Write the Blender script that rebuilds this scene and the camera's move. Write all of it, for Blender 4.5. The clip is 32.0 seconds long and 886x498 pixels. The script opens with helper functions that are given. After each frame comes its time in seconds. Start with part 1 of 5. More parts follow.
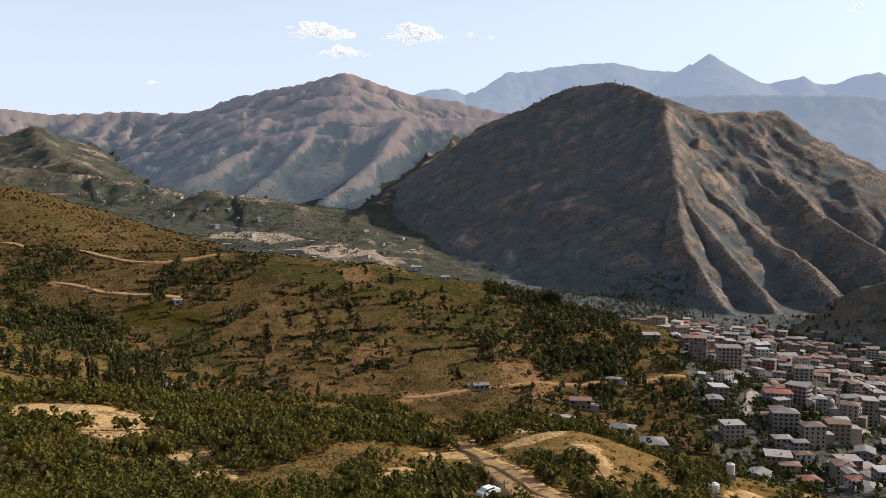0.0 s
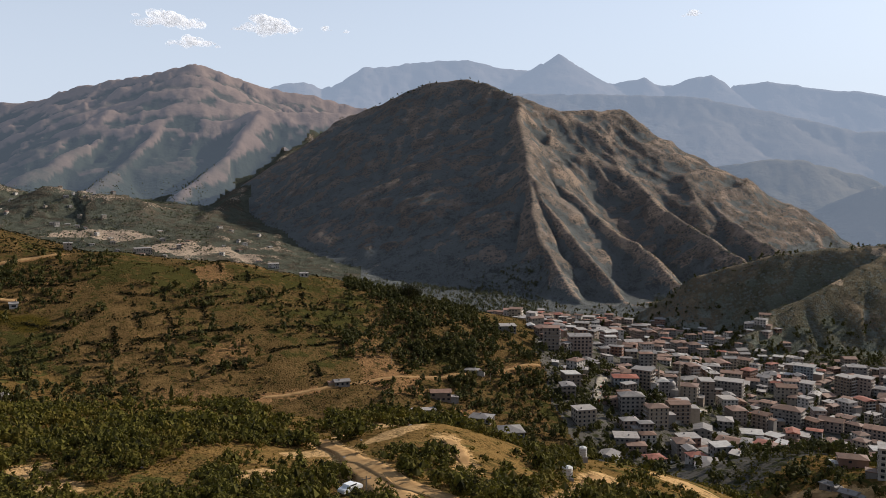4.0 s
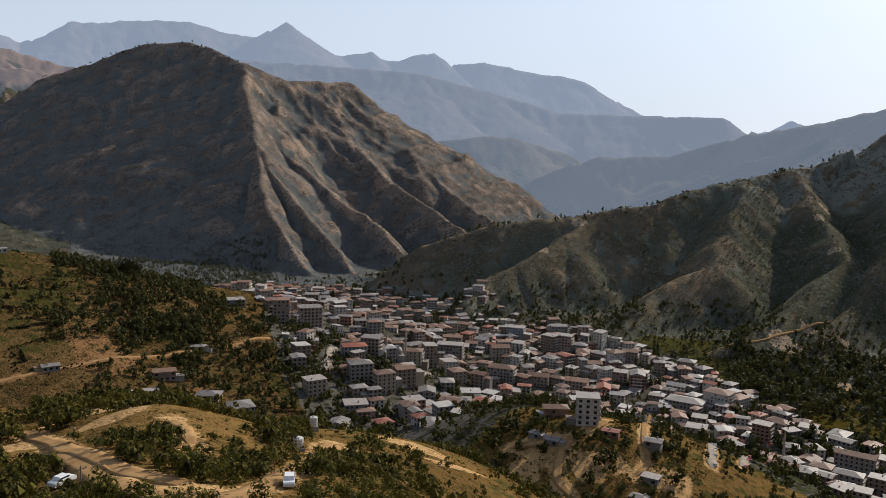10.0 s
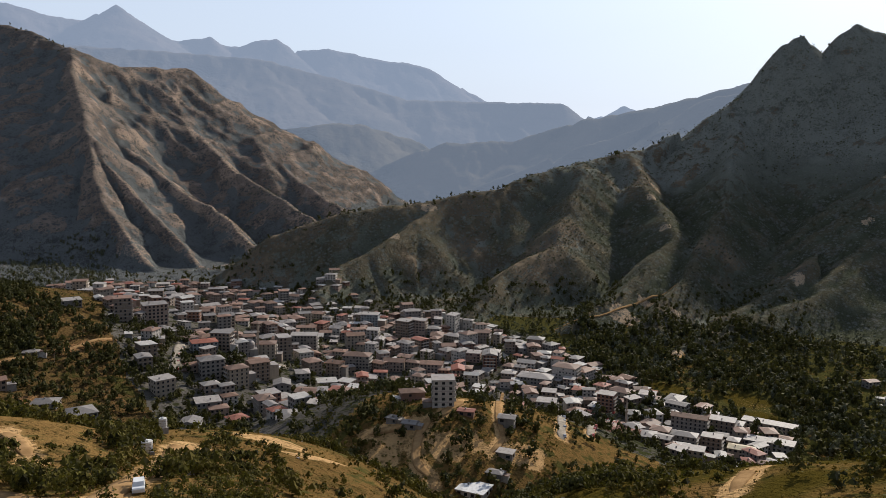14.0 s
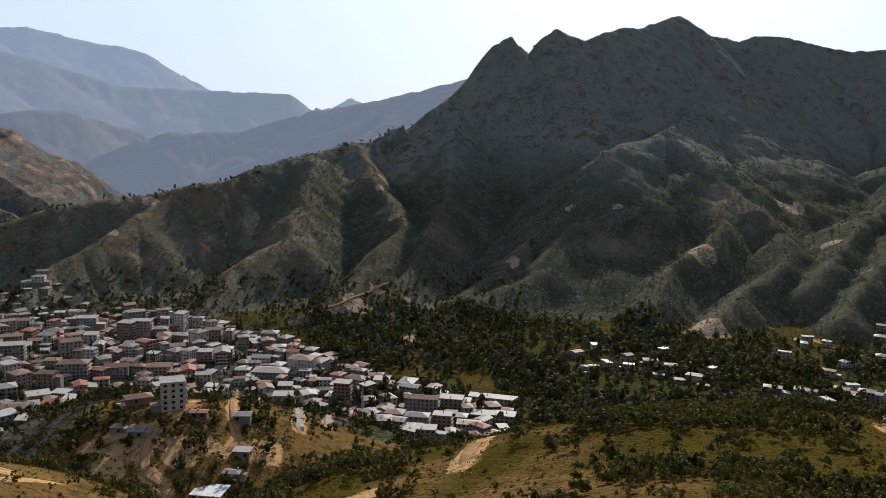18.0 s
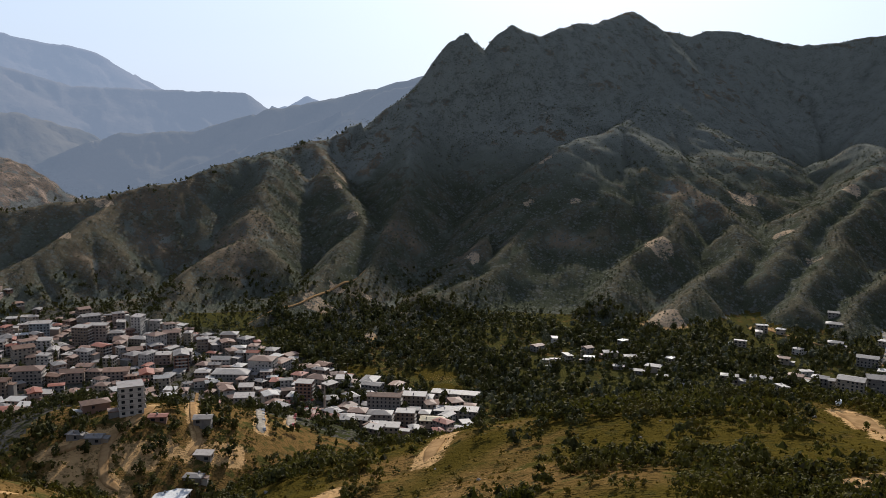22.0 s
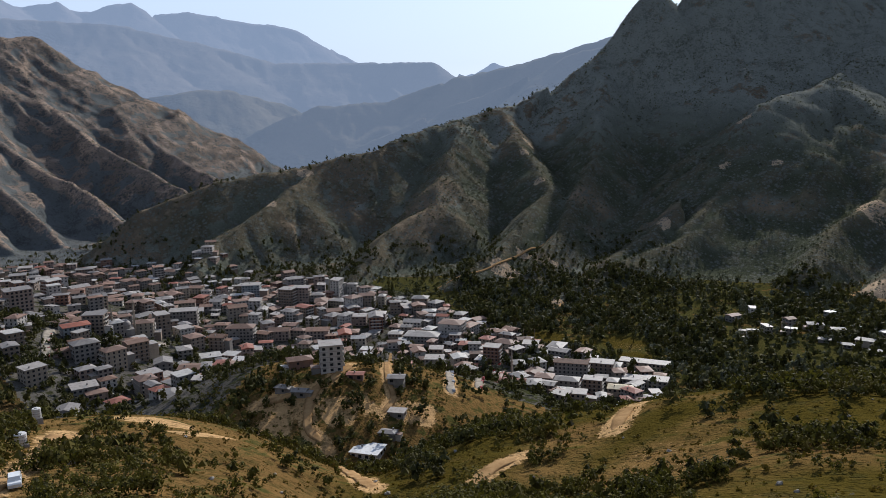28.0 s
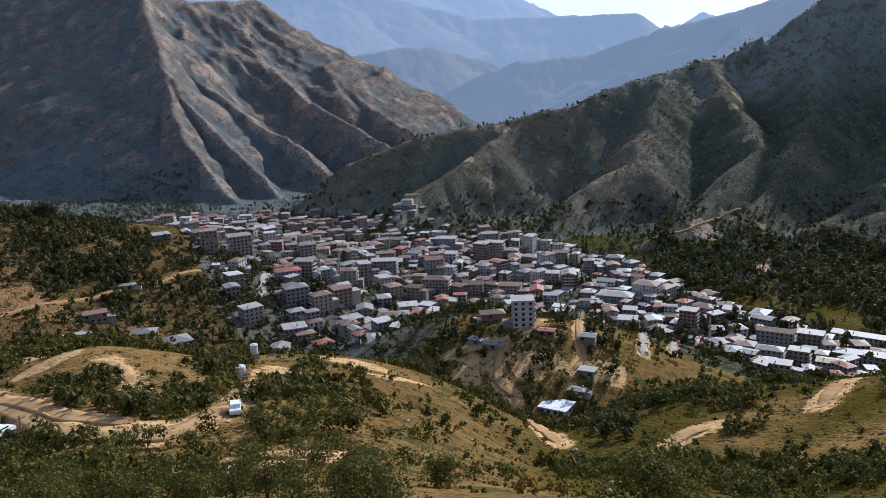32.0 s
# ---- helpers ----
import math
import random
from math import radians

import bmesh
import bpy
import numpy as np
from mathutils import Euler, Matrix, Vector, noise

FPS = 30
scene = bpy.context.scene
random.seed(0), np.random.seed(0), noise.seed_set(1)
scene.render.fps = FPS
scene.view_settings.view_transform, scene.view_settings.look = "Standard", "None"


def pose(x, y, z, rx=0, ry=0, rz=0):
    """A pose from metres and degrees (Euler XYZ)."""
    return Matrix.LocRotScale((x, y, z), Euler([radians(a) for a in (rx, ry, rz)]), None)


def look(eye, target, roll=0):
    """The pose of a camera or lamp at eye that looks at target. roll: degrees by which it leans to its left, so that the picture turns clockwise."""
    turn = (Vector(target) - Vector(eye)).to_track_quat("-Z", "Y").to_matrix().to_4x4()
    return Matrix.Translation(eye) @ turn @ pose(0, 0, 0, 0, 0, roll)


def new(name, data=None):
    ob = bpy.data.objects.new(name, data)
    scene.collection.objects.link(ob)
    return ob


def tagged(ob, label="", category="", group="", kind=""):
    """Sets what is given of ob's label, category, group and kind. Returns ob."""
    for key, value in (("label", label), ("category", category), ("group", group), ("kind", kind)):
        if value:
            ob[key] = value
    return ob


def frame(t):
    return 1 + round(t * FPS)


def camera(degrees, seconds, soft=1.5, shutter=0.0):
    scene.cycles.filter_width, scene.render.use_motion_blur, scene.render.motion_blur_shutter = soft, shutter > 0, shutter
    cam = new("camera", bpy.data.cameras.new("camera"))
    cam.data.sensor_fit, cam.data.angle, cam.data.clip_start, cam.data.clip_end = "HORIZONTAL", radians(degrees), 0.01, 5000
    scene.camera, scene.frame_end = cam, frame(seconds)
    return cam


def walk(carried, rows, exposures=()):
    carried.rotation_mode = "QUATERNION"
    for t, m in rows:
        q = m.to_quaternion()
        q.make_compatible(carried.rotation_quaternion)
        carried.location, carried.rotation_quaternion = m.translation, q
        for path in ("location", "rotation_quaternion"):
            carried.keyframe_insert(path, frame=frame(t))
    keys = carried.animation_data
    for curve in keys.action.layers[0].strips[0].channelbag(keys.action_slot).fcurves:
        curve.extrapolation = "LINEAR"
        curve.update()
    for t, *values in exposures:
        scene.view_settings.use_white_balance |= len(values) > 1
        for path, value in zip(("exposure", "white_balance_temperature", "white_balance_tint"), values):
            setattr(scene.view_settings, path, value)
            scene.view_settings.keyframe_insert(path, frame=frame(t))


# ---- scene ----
# The camera stands on a hillside and pans by hand: bearing, pitch and roll against the first view
cam = camera(56.1, 32.0, 0.8)
TILT, ARM = -5.0, 0.35
ROWS = [
    (0.0, 0.00, 0.00, 0.00),
    (0.5, -1.55, -0.15, 0.15),
    (1.0, -3.25, -0.33, 0.20),
    (1.5, -5.16, -0.37, 0.27),
    (2.0, -6.53, -0.36, 0.35),
    (2.5, -7.47, -0.22, 0.29),
    (3.0, -8.37, -0.31, 0.30),
    (3.5, -9.00, -0.30, 0.50),
    (5.5, -12.68, -1.04, 1.06),
    (6.0, -14.04, -1.32, 1.01),
    (6.5, -15.60, -1.53, 1.16),
    (7.0, -16.69, -1.61, 1.20),
    (7.5, -17.74, -1.58, 1.28),
    (8.0, -19.27, -1.57, 1.28),
    (8.5, -21.13, -1.72, 1.25),
    (9.0, -22.94, -2.04, 1.38),
    (9.5, -26.30, -2.15, 0.70),
    (10.0, -28.16, -2.58, 0.74),
    (10.5, -28.98, -2.70, 0.70),
    (11.0, -29.99, -2.82, 0.91),
    (11.5, -31.91, -2.91, 1.35),
    (12.0, -33.14, -3.05, 1.75),
    (12.5, -34.06, -3.27, 1.77),
    (13.0, -35.22, -3.32, 1.76),
    (13.5, -36.61, -3.53, 2.05),
    (15.5, -45.72, -4.20, 2.26),
    (16.0, -48.47, -4.39, 2.43),
    (16.5, -51.70, -4.51, 2.56),
    (17.0, -53.43, -4.87, 2.66),
    (17.5, -55.56, -5.02, 2.61),
    (18.0, -56.86, -5.11, 2.61),
    (18.5, -58.06, -5.21, 2.72),
    (19.0, -59.37, -5.10, 2.79),
    (19.5, -59.67, -5.33, 2.93),
    (20.0, -59.83, -5.29, 3.07),
    (20.5, -60.01, -5.37, 3.17),
    (21.0, -59.74, -5.41, 3.17),
    (21.5, -59.84, -5.47, 3.40),
    (22.0, -59.71, -5.48, 3.43),
    (22.5, -59.79, -5.32, 3.44),
    (23.0, -59.84, -5.36, 3.24),
    (23.5, -59.85, -5.31, 3.42),
    (24.0, -59.64, -5.64, 3.57),
    (24.5, -59.24, -5.88, 3.58),
    (26.5, -54.17, -6.78, 4.29),
    (27.0, -51.49, -6.55, 4.60),
    (27.5, -49.24, -6.63, 4.75),
    (28.0, -46.95, -6.89, 4.84),
    (28.5, -45.23, -7.48, 5.02),
    (29.0, -43.25, -8.12, 5.06),
    (29.5, -41.25, -8.48, 5.25),
    (30.0, -39.79, -8.87, 5.16),
    (30.5, -38.51, -8.88, 5.00),
    (31.0, -36.99, -8.82, 5.05),
    (31.5, -35.21, -8.89, 5.03),
    (32.0, -33.48, -8.74, 4.95),
]
EYE = Vector((0, 0, 0))


def held(yaw, pitch, roll):
    turn = pose(0, 0, 0, TILT) @ pose(0, 0, 0, 90 + pitch, roll, yaw)
    return Matrix.Translation(EYE - ARM * (turn.to_3x3() @ Vector((0, 0, 1)))) @ turn


EXPOSURES = [(0.0, 0.46, 5950, 10), (1.0, 0.34, 6000, 10), (3.0, 0.3, 6000, 10), (5.0, 0.1, 6050, 10), (13.0, 0.12, 5950, 10), (18.0, 0.2, 5800, 10), (24.0, 0.12, 5700, 10), (28.0, 0.14, 5450, 10), (30.0, 0.6, 5200, 10), (32.0, 0.58, 5000, 10)]
walk(cam, [(t, held(yaw, pitch, roll)) for t, yaw, pitch, roll in ROWS], EXPOSURES)


# ---- world and sun ----
SUN_BEARING, SUN_HEIGHT = 70.0, 28.5
world = bpy.data.worlds.new("world")
scene.world = world
world.use_nodes = True
wn, wl = world.node_tree.nodes, world.node_tree.links
sky = wn.new("ShaderNodeTexSky")
sky.sky_type, sky.sun_disc = "NISHITA", False
sky.sun_elevation, sky.sun_rotation = radians(SUN_HEIGHT), radians(SUN_BEARING)
sky.altitude, sky.air_density, sky.dust_density, sky.ozone_density = 300, 1.0, 1.0, 1.5
pale = wn.new("ShaderNodeHueSaturation")
pale.inputs["Saturation"].default_value, pale.inputs["Value"].default_value = 0.5, 0.8
wl.new(sky.outputs[0], pale.inputs["Color"])
haze = wn.new("ShaderNodeMix")
haze.data_type = "RGBA"
way_up = wn.new("ShaderNodeSeparateXYZ")
wl.new(wn.new("ShaderNodeTexCoord").outputs["Generated"], way_up.inputs[0])
thinning = wn.new("ShaderNodeMapRange")
for i, v in ((1, 0.04), (2, 0.5), (3, 0.85), (4, 0.0)):
    thinning.inputs[i].default_value = v
wl.new(way_up.outputs[2], thinning.inputs[0])
wl.new(thinning.outputs[0], haze.inputs[0])
haze.inputs[7].default_value = (4.1, 4.4, 4.9, 1.0)
wl.new(pale.outputs[0], haze.inputs[6])
wl.new(haze.outputs[2], wn["Background"].inputs[0])
wn["Background"].inputs[1].default_value = 0.145
sun = new("sun", bpy.data.lights.new("sun", "SUN"))
sun.data.energy, sun.data.angle, sun.data.color = 4.5, radians(0.6), (1.0, 0.87, 0.7)
SUN_WAY = Vector((math.sin(radians(SUN_BEARING)) * math.cos(radians(SUN_HEIGHT)), math.cos(radians(SUN_BEARING)) * math.cos(radians(SUN_HEIGHT)), math.sin(radians(SUN_HEIGHT))))
sun.matrix_world = look(SUN_WAY * 100, (0, 0, 0))


# ---- materials ----
class Nodes:
    """A small wrapper that builds one node material."""

    def __init__(self, name, rough=0.9, gloss=0.25):
        self.m = bpy.data.materials.new(name)
        self.m.use_nodes = True
        self.t = self.m.node_tree
        self.b = self.t.nodes["Principled BSDF"]
        self.b.inputs["Roughness"].default_value = rough
        self.b.inputs["Specular IOR Level"].default_value = gloss
        self.co = self.t.nodes.new("ShaderNodeTexCoord")

    def put(self, socket, value):
        if hasattr(value, "is_output"):
            self.t.links.new(value, socket)
        else:
            socket.default_value = value

    def noise(self, scale, detail=4, rough=0.55, where=None, stretch=None):
        n = self.t.nodes.new("ShaderNodeTexNoise")
        n.inputs["Scale"].default_value, n.inputs["Detail"].default_value, n.inputs["Roughness"].default_value = scale, detail, rough
        source = where or self.co.outputs["Object"]
        if stretch:
            m = self.t.nodes.new("ShaderNodeMapping")
            m.inputs["Scale"].default_value = stretch
            self.t.links.new(source, m.inputs[0])
            source = m.outputs[0]
        self.t.links.new(source, n.inputs["Vector"])
        return n.outputs["Fac"]

    def cells(self, scale, feature="F1"):
        n = self.t.nodes.new("ShaderNodeTexVoronoi")
        n.feature = feature
        n.inputs["Scale"].default_value = scale
        self.t.links.new(self.co.outputs["Object"], n.inputs["Vector"])
        return n.outputs["Distance"]

    def ramp(self, fac, lo, hi, a=0.0, b=1.0):
        n = self.t.nodes.new("ShaderNodeMapRange")
        n.interpolation_type = "SMOOTHSTEP"
        for i, v in enumerate((fac, lo, hi, a, b)):
            self.put(n.inputs[i], v)
        return n.outputs[0]

    def mix(self, fac, a, b, kind="MIX"):
        n = self.t.nodes.new("ShaderNodeMix")
        n.data_type, n.blend_type = "RGBA", kind
        self.put(n.inputs[0], fac)
        for s, v in ((n.inputs[6], a), (n.inputs[7], b)):
            self.put(s, (*v, 1.0) if isinstance(v, tuple) else v)
        return n.outputs[2]

    def math(self, op, a, b=0.0):
        n = self.t.nodes.new("ShaderNodeMath")
        n.operation, n.use_clamp = op, False
        self.put(n.inputs[0], a), self.put(n.inputs[1], b)
        return n.outputs[0]

    def attr(self, name):
        n = self.t.nodes.new("ShaderNodeAttribute")
        n.attribute_name = name
        s = self.t.nodes.new("ShaderNodeSeparateColor")
        self.t.links.new(n.outputs["Color"], s.inputs[0])
        return s.outputs

    def random(self):
        return self.t.nodes.new("ShaderNodeObjectInfo").outputs["Random"]

    def island(self):
        return self.t.nodes.new("ShaderNodeNewGeometry").outputs["Random Per Island"]

    def bump(self, height, strength=0.4, distance=1.0):
        n = self.t.nodes.new("ShaderNodeBump")
        n.inputs["Strength"].default_value, n.inputs["Distance"].default_value = strength, distance
        self.t.links.new(height, n.inputs["Height"])
        self.t.links.new(n.outputs[0], self.b.inputs["Normal"])
        return self

    def color(self, value):
        self.put(self.b.inputs["Base Color"], (*value, 1.0) if isinstance(value, tuple) else value)
        return self


def land(name, dry, green, bare, size, rough_bump, dots, grown=1.0, lush=((0.048, 0.037, 0.007), (0.096, 0.07, 0.014))):
    """Hill ground: dry grass, green scrub and bare soil by the cover attribute, broken up by noise at two scales."""
    n = Nodes(name, 1.0, 0.0)
    cover = n.attr("cover")
    big, mid, fine = n.noise(1 / size, 5, 0.6), n.noise(6 / size, 6, 0.65), n.noise(40 / size, 4, 0.7)
    base = n.mix(n.ramp(big, 0.35, 0.65), dry, tuple(c * 0.72 for c in dry))
    base = n.mix(n.ramp(mid, 0.52, 0.7), base, tuple(c * 1.35 for c in dry))
    g = n.math("ADD", cover[0], n.math("MULTIPLY", n.math("SUBTRACT", mid, 0.5), 2.2))
    base = n.mix(n.ramp(g, 0.42, 0.6), base, n.mix(fine, green, tuple(c * 1.7 for c in green)))
    base = n.mix(n.math("MULTIPLY", cover[2], n.ramp(mid, 0.22, 0.46)), base, n.mix(fine, *lush))
    soil = n.math("ADD", cover[1], n.math("MULTIPLY", n.math("SUBTRACT", fine, 0.5), 0.9))
    base = n.mix(n.ramp(soil, 0.45, 0.62), base, n.mix(mid, bare, tuple(c * 1.3 for c in bare)))
    spots = n.ramp(n.math("ADD", n.cells(dots), n.math("MULTIPLY", n.math("SUBTRACT", mid, 0.5), 1.2)), 0.18, 0.42)
    base = n.mix(n.math("MULTIPLY", n.math("SUBTRACT", 1.0, spots), 0.9 * grown), base, green)
    specks = n.ramp(n.math("ADD", n.cells(dots * 3.1), n.math("MULTIPLY", n.math("SUBTRACT", mid, 0.5), 1.6)), 0.2, 0.42)
    base = n.mix(n.math("MULTIPLY", n.math("SUBTRACT", 1.0, specks), 0.75 * grown), base, tuple(c * 0.8 for c in green))
    n.color(base)
    n.bump(n.math("ADD", n.math("ADD", n.math("MULTIPLY", mid, 2.0), fine), n.math("MULTIPLY", specks, -0.35)), 0.9, rough_bump)
    return n.m


LAND_NEAR = land("dry_hillside", (0.19, 0.115, 0.04), (0.05, 0.046, 0.014), (0.42, 0.265, 0.12), 60, 0.9, 0.25, 0.5)
LAND_HILL = land("terraced_hillside", (0.148, 0.093, 0.037), (0.046, 0.042, 0.013), (0.23, 0.128, 0.058), 60, 1.6, 0.22, 0.75)
# green tones of both mountains greyed and lifted in place of air haze
LAND_PEAK = land("rocky_mountainside", (0.25, 0.2, 0.162), (0.112, 0.116, 0.112), (0.34, 0.252, 0.185), 160, 6.0, 0.13)
LAND_WOOD = land("scrubby_mountainside", (0.215, 0.165, 0.112), (0.16, 0.163, 0.138), (0.4, 0.3, 0.2), 130, 4.0, 0.17, lush=((0.055, 0.06, 0.038), (0.095, 0.1, 0.062)))
LAND_FOOT = land("valley_foothills", (0.115, 0.096, 0.07), (0.07, 0.072, 0.054), (0.38, 0.29, 0.21), 150, 4.0, 0.16)
LAND_TOWN = land("trodden_town_ground", (0.11, 0.1, 0.086), (0.03, 0.032, 0.012), (0.19, 0.165, 0.135), 40, 0.4, 0.12)


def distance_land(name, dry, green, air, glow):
    """A far range; the lit air before it is painted on as an even bluish emission."""
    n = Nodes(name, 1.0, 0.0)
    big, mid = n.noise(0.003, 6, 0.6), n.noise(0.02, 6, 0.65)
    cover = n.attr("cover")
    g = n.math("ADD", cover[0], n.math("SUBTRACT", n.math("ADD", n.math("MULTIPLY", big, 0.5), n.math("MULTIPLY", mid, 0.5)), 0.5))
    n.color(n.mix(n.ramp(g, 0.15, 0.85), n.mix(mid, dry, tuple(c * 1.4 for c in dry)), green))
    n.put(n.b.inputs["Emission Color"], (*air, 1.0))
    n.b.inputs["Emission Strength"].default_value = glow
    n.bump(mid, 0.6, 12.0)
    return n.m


# bluish haze emitted by the far ranges, stronger the farther they lie
HAZE_GLOW = (0.53, 0.62, 0.77)
FAR_LEFT = distance_land("far_brown_range", (0.155, 0.112, 0.09), (0.04, 0.046, 0.036), HAZE_GLOW, 0.1)
FAR_BLUE = distance_land("far_blue_range", (0.07, 0.06, 0.055), (0.05, 0.05, 0.05), HAZE_GLOW, 0.42)
FAR_NEXT = distance_land("far_second_range", (0.08, 0.07, 0.06), (0.05, 0.05, 0.045), HAZE_GLOW, 0.33)
FAR_MID = distance_land("far_valley_range", (0.09, 0.08, 0.06), (0.045, 0.05, 0.04), HAZE_GLOW, 0.23)


# ---- the lie of the land ----
def at(az, el, r):
    """A place by bearing (degrees to the left of the first view), height angle and distance from the eye."""
    a = radians(az)
    return (-math.sin(a) * r, math.cos(a) * r, math.tan(radians(el)) * r)


def lattice(ix, iy, seed):
    h = (ix * 374761393 + iy * 668265263 + seed * 974634777) & 0xFFFFFFFF
    h = ((h ^ (h >> 13)) * 1274126177) & 0xFFFFFFFF
    return ((h ^ (h >> 16)) & 0xFFFF) / 65535.0


def smooth_noise(x, y, seed):
    ix, iy = np.floor(x).astype(np.int64), np.floor(y).astype(np.int64)
    fx, fy = x - ix, y - iy
    fx, fy = fx * fx * (3 - 2 * fx), fy * fy * (3 - 2 * fy)
    a, b = lattice(ix, iy, seed), lattice(ix + 1, iy, seed)
    c, d = lattice(ix, iy + 1, seed), lattice(ix + 1, iy + 1, seed)
    return (a + (b - a) * fx) * (1 - fy) + (c + (d - c) * fx) * fy


def fractal(x, y, size, octaves, seed, ridged=False):
    total, weight, norm = 0.0, 1.0, 0.0
    for i in range(octaves):
        v = smooth_noise(x / size + 17.3 * i, y / size - 9.1 * i, seed + i)
        total = total + weight * ((1 - np.abs(2 * v - 1)) if ridged else v)
        norm, weight, size = norm + weight, weight * 0.52, size * 0.49
    return total / norm


def step(v, lo, hi):
    t = np.clip((v - lo) / (hi - lo), 0, 1)
    return t * t * (3 - 2 * t)


